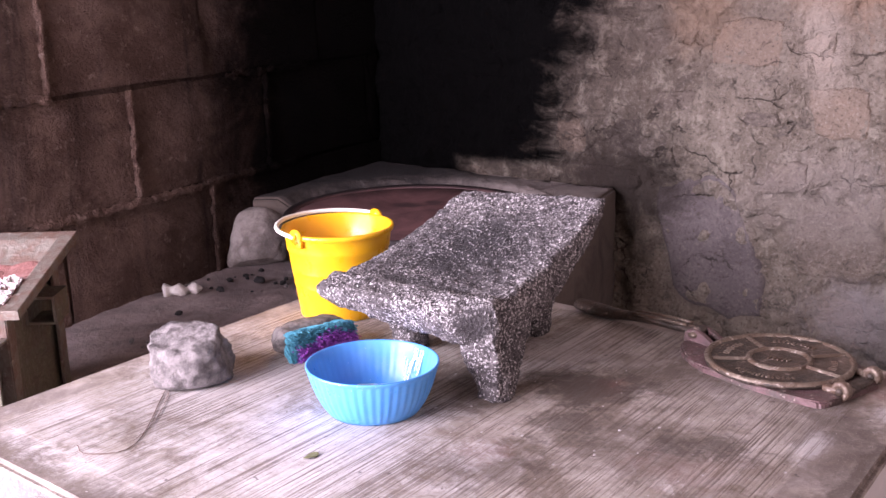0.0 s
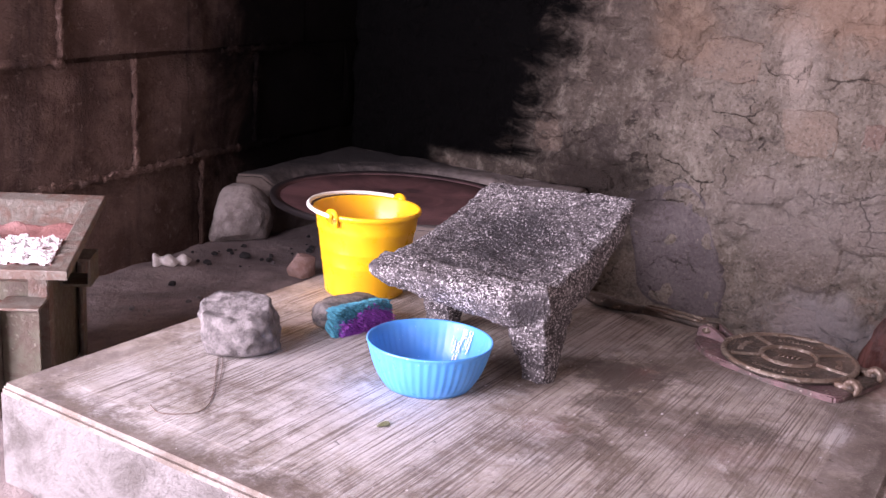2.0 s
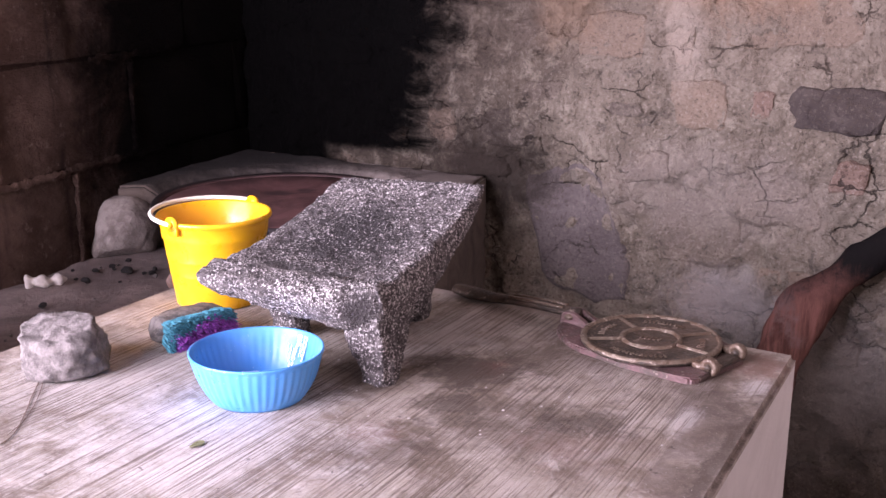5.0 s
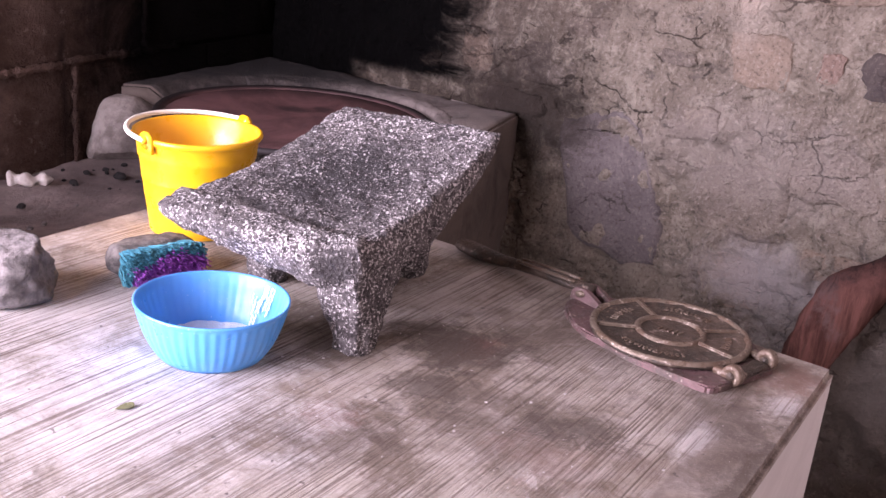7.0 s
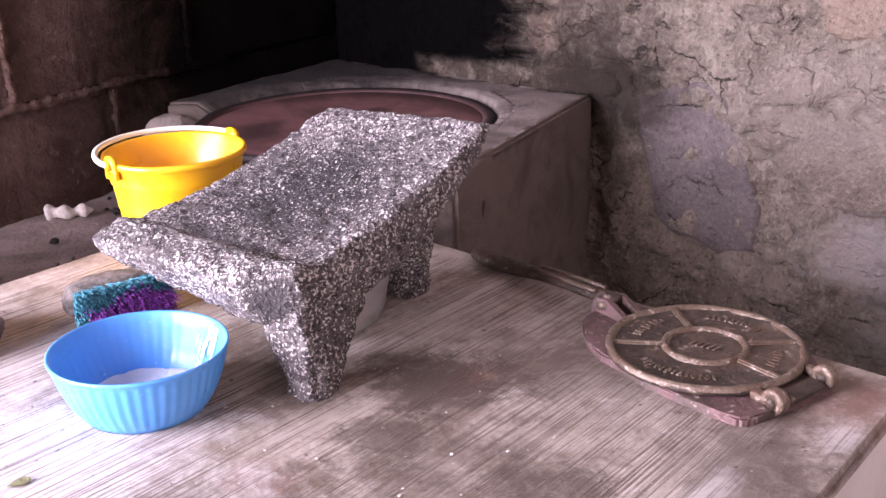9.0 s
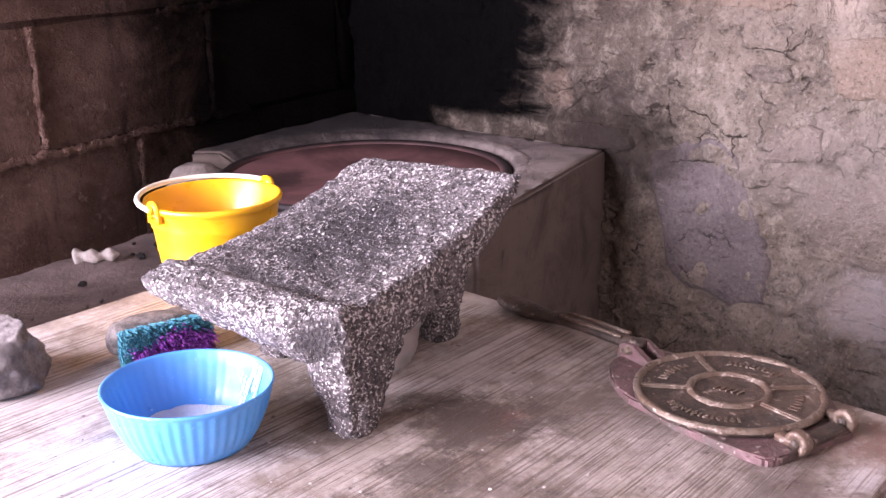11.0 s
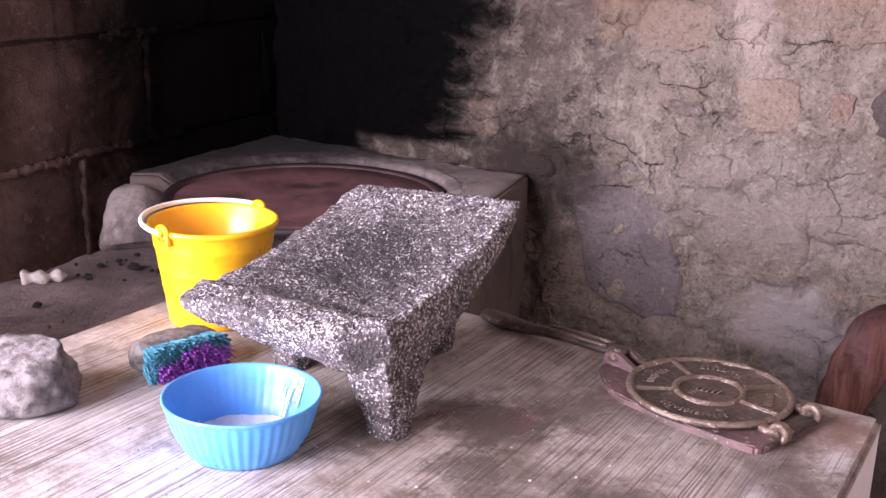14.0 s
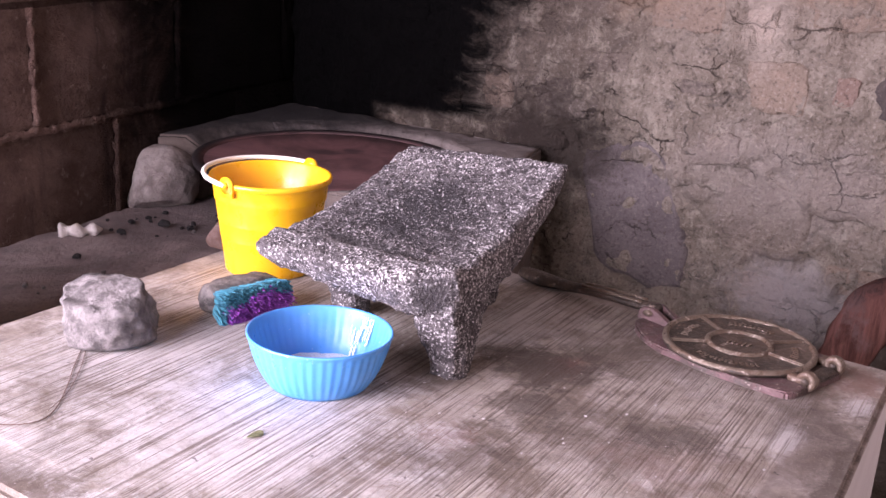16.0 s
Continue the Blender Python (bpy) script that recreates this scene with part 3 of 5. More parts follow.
def tube(bm, points, radii, sides=10, caps=True, up=Vector((0.13, 0.21, 0.97))):
    """A tube through points, with a radius at each."""
    pts = [Vector(p) for p in points]
    rings = []
    for i, p in enumerate(pts):
        d = (pts[min(i + 1, len(pts) - 1)] - pts[max(i - 1, 0)]).normalized()
        u = d.cross(up)
        if u.length < 0.2:
            u = d.cross(Vector((1, 0, 0)))
        u.normalize()
        w = u.cross(d)
        r = radii[i] if isinstance(radii, (list, tuple)) else radii
        rings.append([bm.verts.new(p + r * (math.cos(a) * u + math.sin(a) * w)) for a in (2 * math.pi * k / sides for k in range(sides))])
    for a, b in zip(rings, rings[1:]):
        for k in range(sides):
            bm.faces.new((a[k], a[(k + 1) % sides], b[(k + 1) % sides], b[k]))
    if caps:
        bm.faces.new(rings[0][::-1]), bm.faces.new(rings[-1])
    return bm


def curve_points(points, n=12):
    """A smooth way through a few points."""
    p = [Vector(q) for q in points]
    p = [2 * p[0] - p[1]] + p + [2 * p[-1] - p[-2]]
    out = []
    for i in range(1, len(p) - 2):
        for k in range(n):
            t = k / n
            a, b, c, d = p[i - 1], p[i], p[i + 1], p[i + 2]
            out.append(0.5 * (2 * b + (c - a) * t + (2 * a - 5 * b + 4 * c - d) * t * t + (3 * b - a - 3 * c + d) * t ** 3))
    return out + [p[-2]]


def lump(size, seed, rough=0.18, freq=2.2, cuts=6, subdiv=4, flat=0.55):
    """An uneven stone: a ball cut by planes and roughened, standing on z = 0."""
    rnd = random.Random(seed)
    bm = bmesh.new()
    bmesh.ops.create_icosphere(bm, subdivisions=subdiv, radius=1.0)
    planes = []
    for _ in range(cuts):
        d = Vector((rnd.gauss(0, 1), rnd.gauss(0, 1), rnd.gauss(0, 0.7))).normalized()
        planes.append((d, rnd.uniform(0.62, 0.86)))
    planes.append((Vector((0, 0, -1)), flat))
    off = Vector((rnd.uniform(-9, 9), rnd.uniform(-9, 9), rnd.uniform(-9, 9)))
    for v in bm.verts:
        for d, k in planes:
            over = v.co.dot(d) - k
            if over > 0:
                v.co -= d * over * 0.93
        n = v.co.normalized()
        f = noise.fractal(v.co * freq + off, 1.0, 2.0, 4) * rough
        if v.co.z > -flat * 0.9:
            v.co += n * f
    for v in bm.verts:
        v.co = Vector((v.co.x * size[0] / 2, v.co.y * size[1] / 2, v.co.z * size[2] / (1 + flat)))
    low = min(v.co.z for v in bm.verts)
    bmesh.ops.translate(bm, vec=(0, 0, -low), verts=bm.verts)
    return bm


def rough_up(bm, amount, freq, seed=0.0, octaves=4):
    bm.normal_update()
    for v in bm.verts:
        v.co += v.normal * noise.fractal(v.co * freq + Vector((seed, seed * 1.7, 3)), 1.0, 2.0, octaves) * amount


# ---- the room ----
TOP = 0.86
RIGHT = pose(0.37, 2.525, 0, 0, 0, -35.0)      # local x along the rubble wall, room at minus y
LEFT = pose(-0.776, 1.964, 0, 0, 0, 61.57)     # local x along the block wall towards the corner, room at minus y

floor = mesh_object("floor", prism([(-4.5, -2.6), (4.2, -2.6), (4.2, 4.2), (-4.5, 4.2)], -0.15, 0.0), FLOOR_EARTH)
tagged(floor, "packed brown earth floor of the kitchen", "floor", kind="structure")

# rubble wall: an uneven mud-mortared face
def wall_face(x, z):
    q = Vector((x, 0.0, z))
    return -0.022 * noise.fractal(q * 4.5, 1.0, 2.0, 4) - 0.016 * noise.fractal(q * 15 + Vector((4, 0, 0)), 1.0, 2.0, 5) - 0.010 * abs(noise.noise(q * 26)) - 0.006 * abs(noise.noise(q * 58 + Vector((0, 7, 0))))


bm = bmesh.new()
NX, NZ, X0, X1, Z1 = 460, 340, -0.741, 1.50, 1.75
rows = []
for j in range(NZ + 1):
    row = []
    for i in range(NX + 1):
        x, z = X0 + (X1 - X0) * i / NX, Z1 * j / NZ
        row.append(bm.verts.new((x, wall_face(x, z), z)))
    rows.append(row)
for j in range(NZ):
    for i in range(NX):
        bm.faces.new((rows[j][i], rows[j][i + 1], rows[j + 1][i + 1], rows[j + 1][i]))
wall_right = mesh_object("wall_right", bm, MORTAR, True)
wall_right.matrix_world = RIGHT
tagged(wall_right, "rubble stone wall in grey-brown mud mortar, black with soot above the hearth", "wall", kind="structure")
core = mesh_object("wall_right_core", box(bmesh.new(), -1.0, 2.6, 0.05, 0.35, 0, 2.5), ROOM_PLASTER)
core.matrix_world = RIGHT
tagged(core, "thick plain core of the rubble wall", "wall", kind="structure")
bm = box(bmesh.new(), -0.741, 1.5, 0.0, 0.049, 1.75, 2.5)
box(bm, 1.5, 2.6, 0.0, 0.049, 0.0, 2.5)
upper = mesh_object("wall_right_upper", bm, ROOM_PLASTER)
upper.matrix_world = RIGHT
tagged(upper, "upper part of the rubble wall under the roof", "wall", kind="structure")

# block wall: a backing with a doorway, faced with single blocks
bm = box(bmesh.new(), -0.62, 1.30, 0.0, 0.22, 0, 2.5)
box(bm, -2.60, -0.62, -0.002, 0.22, 2.25, 2.5)
box(bm, -3.2, -2.60, -0.002, 0.22, 0, 2.5)
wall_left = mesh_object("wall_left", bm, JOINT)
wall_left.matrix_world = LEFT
tagged(wall_left, "concrete block wall blackened by smoke, with an open doorway", "wall", kind="structure")

# unseen walls and roof, added to enclose the room and bounce its light
bm = box(bmesh.new(), -3.2, -3.0, -3.8, 0.0, 0, 2.5)
unseen_wall_back = mesh_object("unseen_wall_back", bm, ROOM_PLASTER)
unseen_wall_back.matrix_world = LEFT
tagged(unseen_wall_back, "unseen pale wall added behind the visitor to bounce light", "wall", kind="structure")
bm = box(bmesh.new(), 2.4, 2.6, -4.6, 0.0, 0, 2.5)
unseen_wall_side = mesh_object("unseen_wall_side", bm, ROOM_PLASTER)
unseen_wall_side.matrix_world = RIGHT
tagged(unseen_wall_side, "unseen pale side wall added to bounce light", "wall", kind="structure")
ceiling = mesh_object("ceiling", prism([(-3.2, -2.4), (3.6, -2.4), (3.6, 3.8), (-3.2, 3.8)], 2.5, 2.62), WOOD_ROOF)
tagged(ceiling, "unseen dark ceiling added to close the kitchen off from the sky", "ceiling", kind="structure")

# raised earth platform between the bench and the block wall
bm = bmesh.new()
rows = []
P = [Vector((-1.20, 1.25, 0)), Vector((-0.50, 1.02, 0)), Vector((0.30, 2.62, 0)), Vector((-0.20, 3.02, 0))]
for j in range(71):
    row = []
    for i in range(51):
        u, w = i / 50, j / 70
        q = P[0] * (1 - u) * (1 - w) + P[1] * u * (1 - w) + P[2] * u * w + P[3] * (1 - u) * w
        q.z = 0.716 + 0.010 * noise.fractal(q * 6, 1.0, 2.0, 4) + 0.005 * noise.fractal(q * 40, 1.0, 2.0, 3)
        row.append(bm.verts.new(q))
    rows.append(row)
for j in range(70):
    for i in range(50):
        bm.faces.new((rows[j][i], rows[j][i + 1], rows[j + 1][i + 1], rows[j + 1][i]))
edge = [rows[0][i] for i in range(51)] + [rows[j][50] for j in range(1, 71)] + [rows[70][i] for i in range(49, -1, -1)] + [rows[j][0] for j in range(69, 0, -1)]
low = [bm.verts.new((v.co.x, v.co.y, 0.0)) for v in edge]
for i in range(len(edge)):
    k = (i + 1) % len(edge)
    bm.faces.new((edge[i], low[i], low[k], edge[k]))
hearth = mesh_object("hearth_platform", bm, HEARTH_EARTH, True)
tagged(hearth, "raised hearth platform of dark trodden earth and ash", "hearth", kind="structure")

# ---- bench ----
bench = thing("cement_bench", pose(-0.617, 1.128, 0, 0, 0, -34.6), "low masonry bench with a broomed cement top dusted with flour", "bench")
OUT = [(0.0, 0.0), (0.987, -0.045), (0.972, 0.825), (0.0, 0.871)]
bm = prism(OUT, TOP - 0.012, TOP, 0.006, 3)
part("bench_top", bm, CEMENT, bench, "broomed cement slab with trowelled border", True)
bm = prism([(0.001, 0.001), (0.986, -0.044), (0.971, 0.824), (0.001, 0.870)], 0.0, TOP - 0.0125, 0.0, 2)
bm.faces.ensure_lookup_table()
bm.normal_update()
# Right face keeps the pale plaster; the rest take the darkened copy.
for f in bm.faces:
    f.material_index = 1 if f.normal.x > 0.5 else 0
body = part("bench_body", bm, [PLASTER_FRONT, PLASTER_SIDE], bench, "stained white plaster faces, the front darkened against the lamp")
for ob in (bpy.data.objects["bench_top"],):
    for p in ob.data.polygons:
        p.use_smooth = False

# ---- stove ----
stove = thing("hearth_stove", pose(0, 0, 0), "grey mud-plastered hearth stove with an open fire mouth", "stove")
OUT = [(-0.13, 2.05), (-0.08, 2.005), (0.145, 1.985), (0.185, 2.03), (0.385, 2.515), (-0.24, 2.955), (-0.525, 2.45), (-0.41, 2.46), (-0.30, 2.62), (-0.14, 2.60), (-0.10, 2.40)]
bm = prism(OUT, 0.0, TOP + 0.004, 0.006, 2)
bmesh.ops.triangulate(bm, faces=bm.faces)
for _ in range(6):
    longer = [e for e in bm.edges if e.calc_length() > 0.026 and max(v.co.z for v in e.verts) > 0.4]
    bmesh.ops.subdivide_edges(bm, edges=longer, cuts=1)
    bmesh.ops.triangulate(bm, faces=bm.faces)
bmesh.ops.recalc_face_normals(bm, faces=bm.faces)
rough_up(bm, 0.006, 9, 2.0, 4)
for v in bm.verts:
    r = math.hypot(v.co.x + 0.11, v.co.y - 2.365)
    if v.co.z > TOP - 0.03:
        v.co.z -= 0.037 * min(1.0, max(0.0, (0.335 - r) / 0.03))
bm.normal_update()
# Steep faces take the mud darkened for shade.
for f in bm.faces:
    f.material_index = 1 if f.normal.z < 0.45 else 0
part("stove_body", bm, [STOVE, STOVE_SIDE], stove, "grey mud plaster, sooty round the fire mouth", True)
# raised rim of mud round the griddle, and the sill of the fire mouth
bm = bmesh.new()
rings = []
for k in range(61):
    a = radians(-58 + 175 * k / 60)
    w = 0.030 + 0.010 * noise.noise(Vector((k * 0.3, 0, 0)))
    h = 0.004 + 0.004 * noise.noise(Vector((k * 0.5, 5, 0)))
    c, d = math.cos(a), math.sin(a)
    rings.append([bm.verts.new((-0.11 + r * c, 2.365 + r * d, z)) for r, z in ((0.303, TOP - 0.034), (0.307, TOP - 0.014), (0.313, TOP - 0.002 + h * 0.5), (0.324 + w * 0.3, TOP + 0.003 + h * 0.5), (0.335 + w, TOP - 0.006))])
for a, b in zip(rings, rings[1:]):
    for k in range(4):
        bm.faces.new((a[k], a[k + 1], b[k + 1], b[k]))
bm.faces.new(rings[0]), bm.faces.new(rings[-1][::-1])
bmesh.ops.subdivide_edges(bm, edges=bm.edges[:], cuts=2, use_grid_fill=True)
rough_up(bm, 0.004, 40, 3.0, 4)
part("griddle_seat", bm, STOVE, stove, "uneven mud rim round the griddle", True)
comal = thing("comal", pose(-0.11, 2.365, TOP - 0.030), "large round reddish clay griddle with a blackened rim", "griddle")
bm = lathe([(0.0, 0.004), (0.12, 0.005), (0.22, 0.009), (0.275, 0.016), (0.280, 0.012), (0.24, 0.0005), (0.12, 0.0005), (0.0, 0.0005)], 72)
part("griddle_plate", bm, COMAL, comal, "", True)
bm = lathe([(0.2755, 0.0165), (0.288, 0.0205), (0.295, 0.022), (0.300, 0.018), (0.297, 0.008), (0.282, 0.004), (0.281, 0.012)], 72, lambda a, i: 1 + 0.004 * math.sin(5 * a) + 0.003 * math.sin(11 * a + 1), True)
part("rim", bm, COMAL, comal, "blackened clay rim", True)

rock = thing("hearth_rock", pose(-0.49, 2.42, 0.708, 0, 0, 40), "pale rough rock propping the edge of the griddle", "rock")
part("rock", lump((0.185, 0.15, 0.140), 17, 0.07, 2.0, 12, 4, 0.6), HEARTH_ROCK, rock, "", False)

# ---- grinding stone ----
metate = thing("metate", pose(0.040, 1.385, TOP, 0, 0, -34.6), "pocked grey volcanic grinding stone on three stubby legs", "grinding stone")


def plate_top(u, w):
    """Height over the bench of the sagging upper face; u across -1..1, w along 0 (low end) to 1."""
    near, far = 0.127 - 0.003 * u, 0.2065 + 0.0085 * u
    sag = 0.0175 * math.sin(math.pi * min(1.0, max(0.0, (w - 0.06) / 0.94)) ** 0.92) * (1 - 0.12 * u * u)
    lip = 0.006 * math.exp(-((w - 0.175) / 0.03) ** 2) * (1 - u * u) - 0.005 * math.exp(-((w - 0.10) / 0.04) ** 2)
    return near + (far - near) * w - sag - lip


def plate_plan(u, w):
    """Plan of the plate: a skewed near end with its right corner knocked off."""
    x = 0.008 + 0.131 * u * (1 - 0.015 * math.sin(math.pi * w) - 0.02 * abs(2 * w - 1) ** 12)
    near, far = -0.178 + 0.012 * u, 0.157 - 0.005 * u
    y = near + (far - near) * w
    mid = (near + far) / 2
    y = mid + (y - mid) * (1 - 0.025 * abs(u) ** 12)
    over = (x - 0.098) * 0.52 - (y + 0.166) * 0.85
    if over > 0:
        x, y = x - over * 0.50, y + over * 0.83
    return x, y


bm = bmesh.new()
NU, NW = 96, 130
top_rows, bot_rows = [], []
for j in range(NW + 1):
    w = j / NW
    ta, ba = [], []
    for i in range(NU + 1):
        u = -1 + 2 * i / NU
        ex, ey = plate_plan(u, w)
        e = max(abs(u), abs(2 * w - 1))
        rim = 0.004 * max(0, (e - 0.94) / 0.06) ** 2
        ta.append(bm.verts.new((ex, ey, plate_top(u, w) - rim)))
        th = 0.044 + 0.012 * u * (1 - 0.6 * w) + 0.010 * math.sin(math.pi * w) + 0.004 * (1 - w)
        bx = ex * (0.90 if u < 0 else 0.99)
        by = ey * (0.70 if ey > 0 else 0.88)
        ba.append(bm.verts.new((bx, by, plate_top(u, w) - th + rim - (0.012 if ey > 0 else 0.0) * (ey / 0.157) ** 2 * (ey > 0))))
    top_rows.append(ta), bot_rows.append(ba)
for j in range(NW):
    for i in range(NU):
        bm.faces.new((top_rows[j][i], top_rows[j][i + 1], top_rows[j + 1][i + 1], top_rows[j + 1][i]))
        bm.faces.new((bot_rows[j][i], bot_rows[j + 1][i], bot_rows[j + 1][i + 1], bot_rows[j][i + 1]))


def border(rows):
    return [rows[0][i] for i in range(NU + 1)] + [rows[j][NU] for j in range(1, NW + 1)] + [rows[NW][i] for i in range(NU - 1, -1, -1)] + [rows[j][0] for j in range(NW - 1, 0, -1)]


loop_t, loop_b = border(top_rows), border(bot_rows)
lays = [loop_t]
for k in (0.1, 0.2, 0.3, 0.4, 0.5, 0.6, 0.7, 0.8, 0.9):
    lays.append([bm.verts.new(a.co.lerp(b.co, k) + (a.co - Vector((0, 0, a.co.z))).normalized() * 0.005 * math.sin(math.pi * k)) for a, b in zip(loop_t, loop_b)])
lays.append(loop_b)
for a, b in zip(lays, lays[1:]):
    for i in range(len(a)):
        k = (i + 1) % len(a)
        bm.faces.new((a[i], b[i], b[k], a[k]))
bmesh.ops.recalc_face_normals(bm, faces=bm.faces)
rough_up(bm, 0.0030, 34, 1.0, 4)
rough_up(bm, 0.0020, 150, 5.0, 3)
part("grinding_plate", bm, BASALT, metate, "sagging plate with flour in its pores", True)


def metate_leg(top, foot, r_top, r_foot, seed):
    bm = bmesh.new()
    rings = []
    for j in range(37):
        t = j / 36
        c = Vector(top).lerp(Vector(foot), t)
        rx, ry = (r_top[k] * (1 - t) ** 1.25 + r_foot[k] * (1 - (1 - t) ** 1.25) for k in (0, 1))
        ring = []
        for k in range(56):
            a = 2 * math.pi * k / 56
            sq = 1 / max(abs(math.cos(a)), abs(math.sin(a))) ** 0.5
            ring.append(bm.verts.new(c + Vector((rx * sq * math.cos(a), ry * sq * math.sin(a), 0))))
        rings.append(ring)
    for a, b in zip(rings, rings[1:]):
        for k in range(56):
            bm.faces.new((a[k], b[k], b[(k + 1) % 56], a[(k + 1) % 56]))
    bm.faces.new(rings[0]), bm.faces.new(rings[-1][::-1])
    bmesh.ops.recalc_face_normals(bm, faces=bm.faces)
    rough_up(bm, 0.004, 34, seed, 4)
    rough_up(bm, 0.0018, 150, seed, 3)
    for v in bm.verts:
        v.co.z = max(v.co.z, 0.0)
    return bm


part("leg", metate_leg((0.103, -0.088, 0.098), (0.126, -0.121, 0.0), (0.039, 0.060), (0.021, 0.021), 2.0), BASALT, metate, "", True)
part("leg", metate_leg((-0.080, -0.040, 0.105), (-0.082, -0.030, 0.0), (0.036, 0.040), (0.022, 0.020), 6.0), BASALT, metate, "", True)
part("leg", metate_leg((0.040, 0.085, 0.130), (0.026, 0.122, 0.0), (0.055, 0.045), (0.026, 0.024), 9.0), BASALT, metate, "", True)

# ---- bowl ----
bowl = thing("bowl", pose(-0.0785, 1.181, TOP) @ Matrix.Diagonal((1.012, 0.98, 1.0, 1.0)), "sky-blue ribbed plastic bowl with a little flour inside", "bowl")


def flute(a, i):
    return 1 + (0.0050 * math.cos(46 * a) if 3 <= i <= 8 else 0.0) + (0.003 * math.cos(46 * a) if 14 <= i <= 15 else 0.0)


bm = lathe([(0.0, 0.002), (0.0510, 0.002), (0.0565, 0.0), (0.0595, 0.004), (0.0660, 0.014), (0.0712, 0.025), (0.0752, 0.036), (0.0783, 0.047), (0.0803, 0.0545), (0.0811, 0.0585), (0.0826, 0.060), (0.0826, 0.0625), (0.0811, 0.0632), (0.0794, 0.0615), (0.0764, 0.048), (0.0690, 0.026), (0.0605, 0.0105), (0.0530, 0.0055), (0.0, 0.0050)], 276, flute)
part("bowl_body", bm, BLUE, bowl, "", True)
FLOUR = plaster("flour_paste", (0.82, 0.81, 0.80), (0.60, 0.66, 0.74), 0.6, 40, 0.4, 0.7)
bm = lathe([(0.0, 0.0100), (0.012, 0.0100), (0.024, 0.0100), (0.036, 0.0100), (0.046, 0.0098), (0.053, 0.0098), (0.0590, 0.0100)], 72)
for v in bm.verts:
    v.co.z += 0.0022 * noise.fractal(v.co * 60, 1.0, 2.0, 3)
part("flour", bm, FLOUR, bowl, "wet white flour at the bottom", True)
# dried drip on the inner wall
bm = bmesh.new()
rnd = random.Random(6)
for k in range(14):
    a0 = radians(38 + 1.7 * k + rnd.uniform(-1.5, 1.5))
    wd = rnd.uniform(0.0004, 0.0016)
    lo = rnd.uniform(0.010, 0.045)
    hi = min(0.058, lo + rnd.uniform(0.008, 0.035))
    rows = []
    for j in range(15):
        z = lo + (hi - lo) * j / 14
        r = 0.0585 + (z - 0.0105) * 0.42 - 4.3 * (z - 0.0105) * (z - 0.066) * 0.5 - 0.0012
        aa = a0 + 0.008 * math.sin(j * 1.3 + 2.1 * k)
        w = wd * (0.5 + 0.5 * math.sin(math.pi * (j + 0.5) / 15)) * rnd.uniform(0.6, 1.1)
        t = Vector((-math.sin(aa), math.cos(aa), 0))
        c = Vector((r * math.cos(aa), r * math.sin(aa), z))
        rows.append((bm.verts.new(c - t * w), bm.verts.new(c * 0.99 + Vector((0, 0, z * 0.01))), bm.verts.new(c + t * w)))
    for p, q in zip(rows, rows[1:]):
        bm.faces.new((p[0], p[1], q[1], q[0])), bm.faces.new((p[1], p[2], q[2], q[1]))
tagged(part("drips", bm, FLOUR, bowl, "dried white dough drips", True), kind="stuff")

# ---- bucket ----
bucket = thing("bucket", pose(-0.171, 1.580, TOP, 0, 0, 52.3), "bright yellow plastic bucket with a white handle", "bucket")
bm = lathe([(0.0000, 0.004), (0.0597, 0.004), (0.0634, 0.0), (0.0656, 0.002), (0.0665, 0.012), (0.0722, 0.052), (0.0730, 0.0535), (0.0728, 0.0550), (0.0757, 0.0765), (0.0765, 0.078), (0.0763, 0.0795), (0.0801, 0.108), (0.0819, 0.110), (0.0824, 0.1165), (0.0846, 0.134), (0.0869, 0.1355), (0.0891, 0.137), (0.0900, 0.1405), (0.0891, 0.1435), (0.0864, 0.1445), (0.0837, 0.142), (0.0805, 0.118), (0.0787, 0.115), (0.0634, 0.010), (0.0000, 0.008)], 96)
part("bucket_body", bm, YELLOW, bucket, "", True)
for s in (-1, 1):
    bm = bmesh.new()
    r = bmesh.ops.create_cone(bm, cap_ends=True, segments=24, radius1=0.0125, radius2=0.0115, depth=0.006)
    bmesh.ops.rotate(bm, matrix=Matrix.Rotation(radians(90), 3, 'Y'), verts=bm.verts)
    bmesh.ops.translate(bm, vec=(s * 0.0892, 0, 0.1415), verts=bm.verts)
    box(bm, s * 0.0892 - 0.003, s * 0.0892 + 0.003, -0.012, 0.012, 0.124, 0.141, 0.001)
    tube(bm, [(s * 0.0892, 0, 0.1425), (s * 0.097, 0, 0.1425)], [0.0045, 0.0045], 12)
    part("ear", bm, YELLOW, bucket, "", True)
pts = [(-0.0955, 0.0, 0.1425)] + [(-0.0965 * math.cos(radians(a)), 0.0965 * math.sin(radians(a)), 0.1435 + 0.004 * math.sin(radians(a))) for a in range(8, 173, 6)] + [(0.0955, 0.0, 0.1425)]
bm = tube(bmesh.new(), pts, 0.0035, 10)
part("handle", bm, WHITE_PLASTIC, bucket, "ivory-white handle lying on the rim", True)

# ---- loose stone and thread ----
stone = thing("stone", pose(-0.340, 1.296, TOP, 0, 0, 20), "rough pale grey field stone holding down a thread", "stone")
part("stone_body", lump((0.142, 0.126, 0.081), 5, 0.09, 3.0, 8, 5, 0.5), FIELD_STONE, stone, "", True)

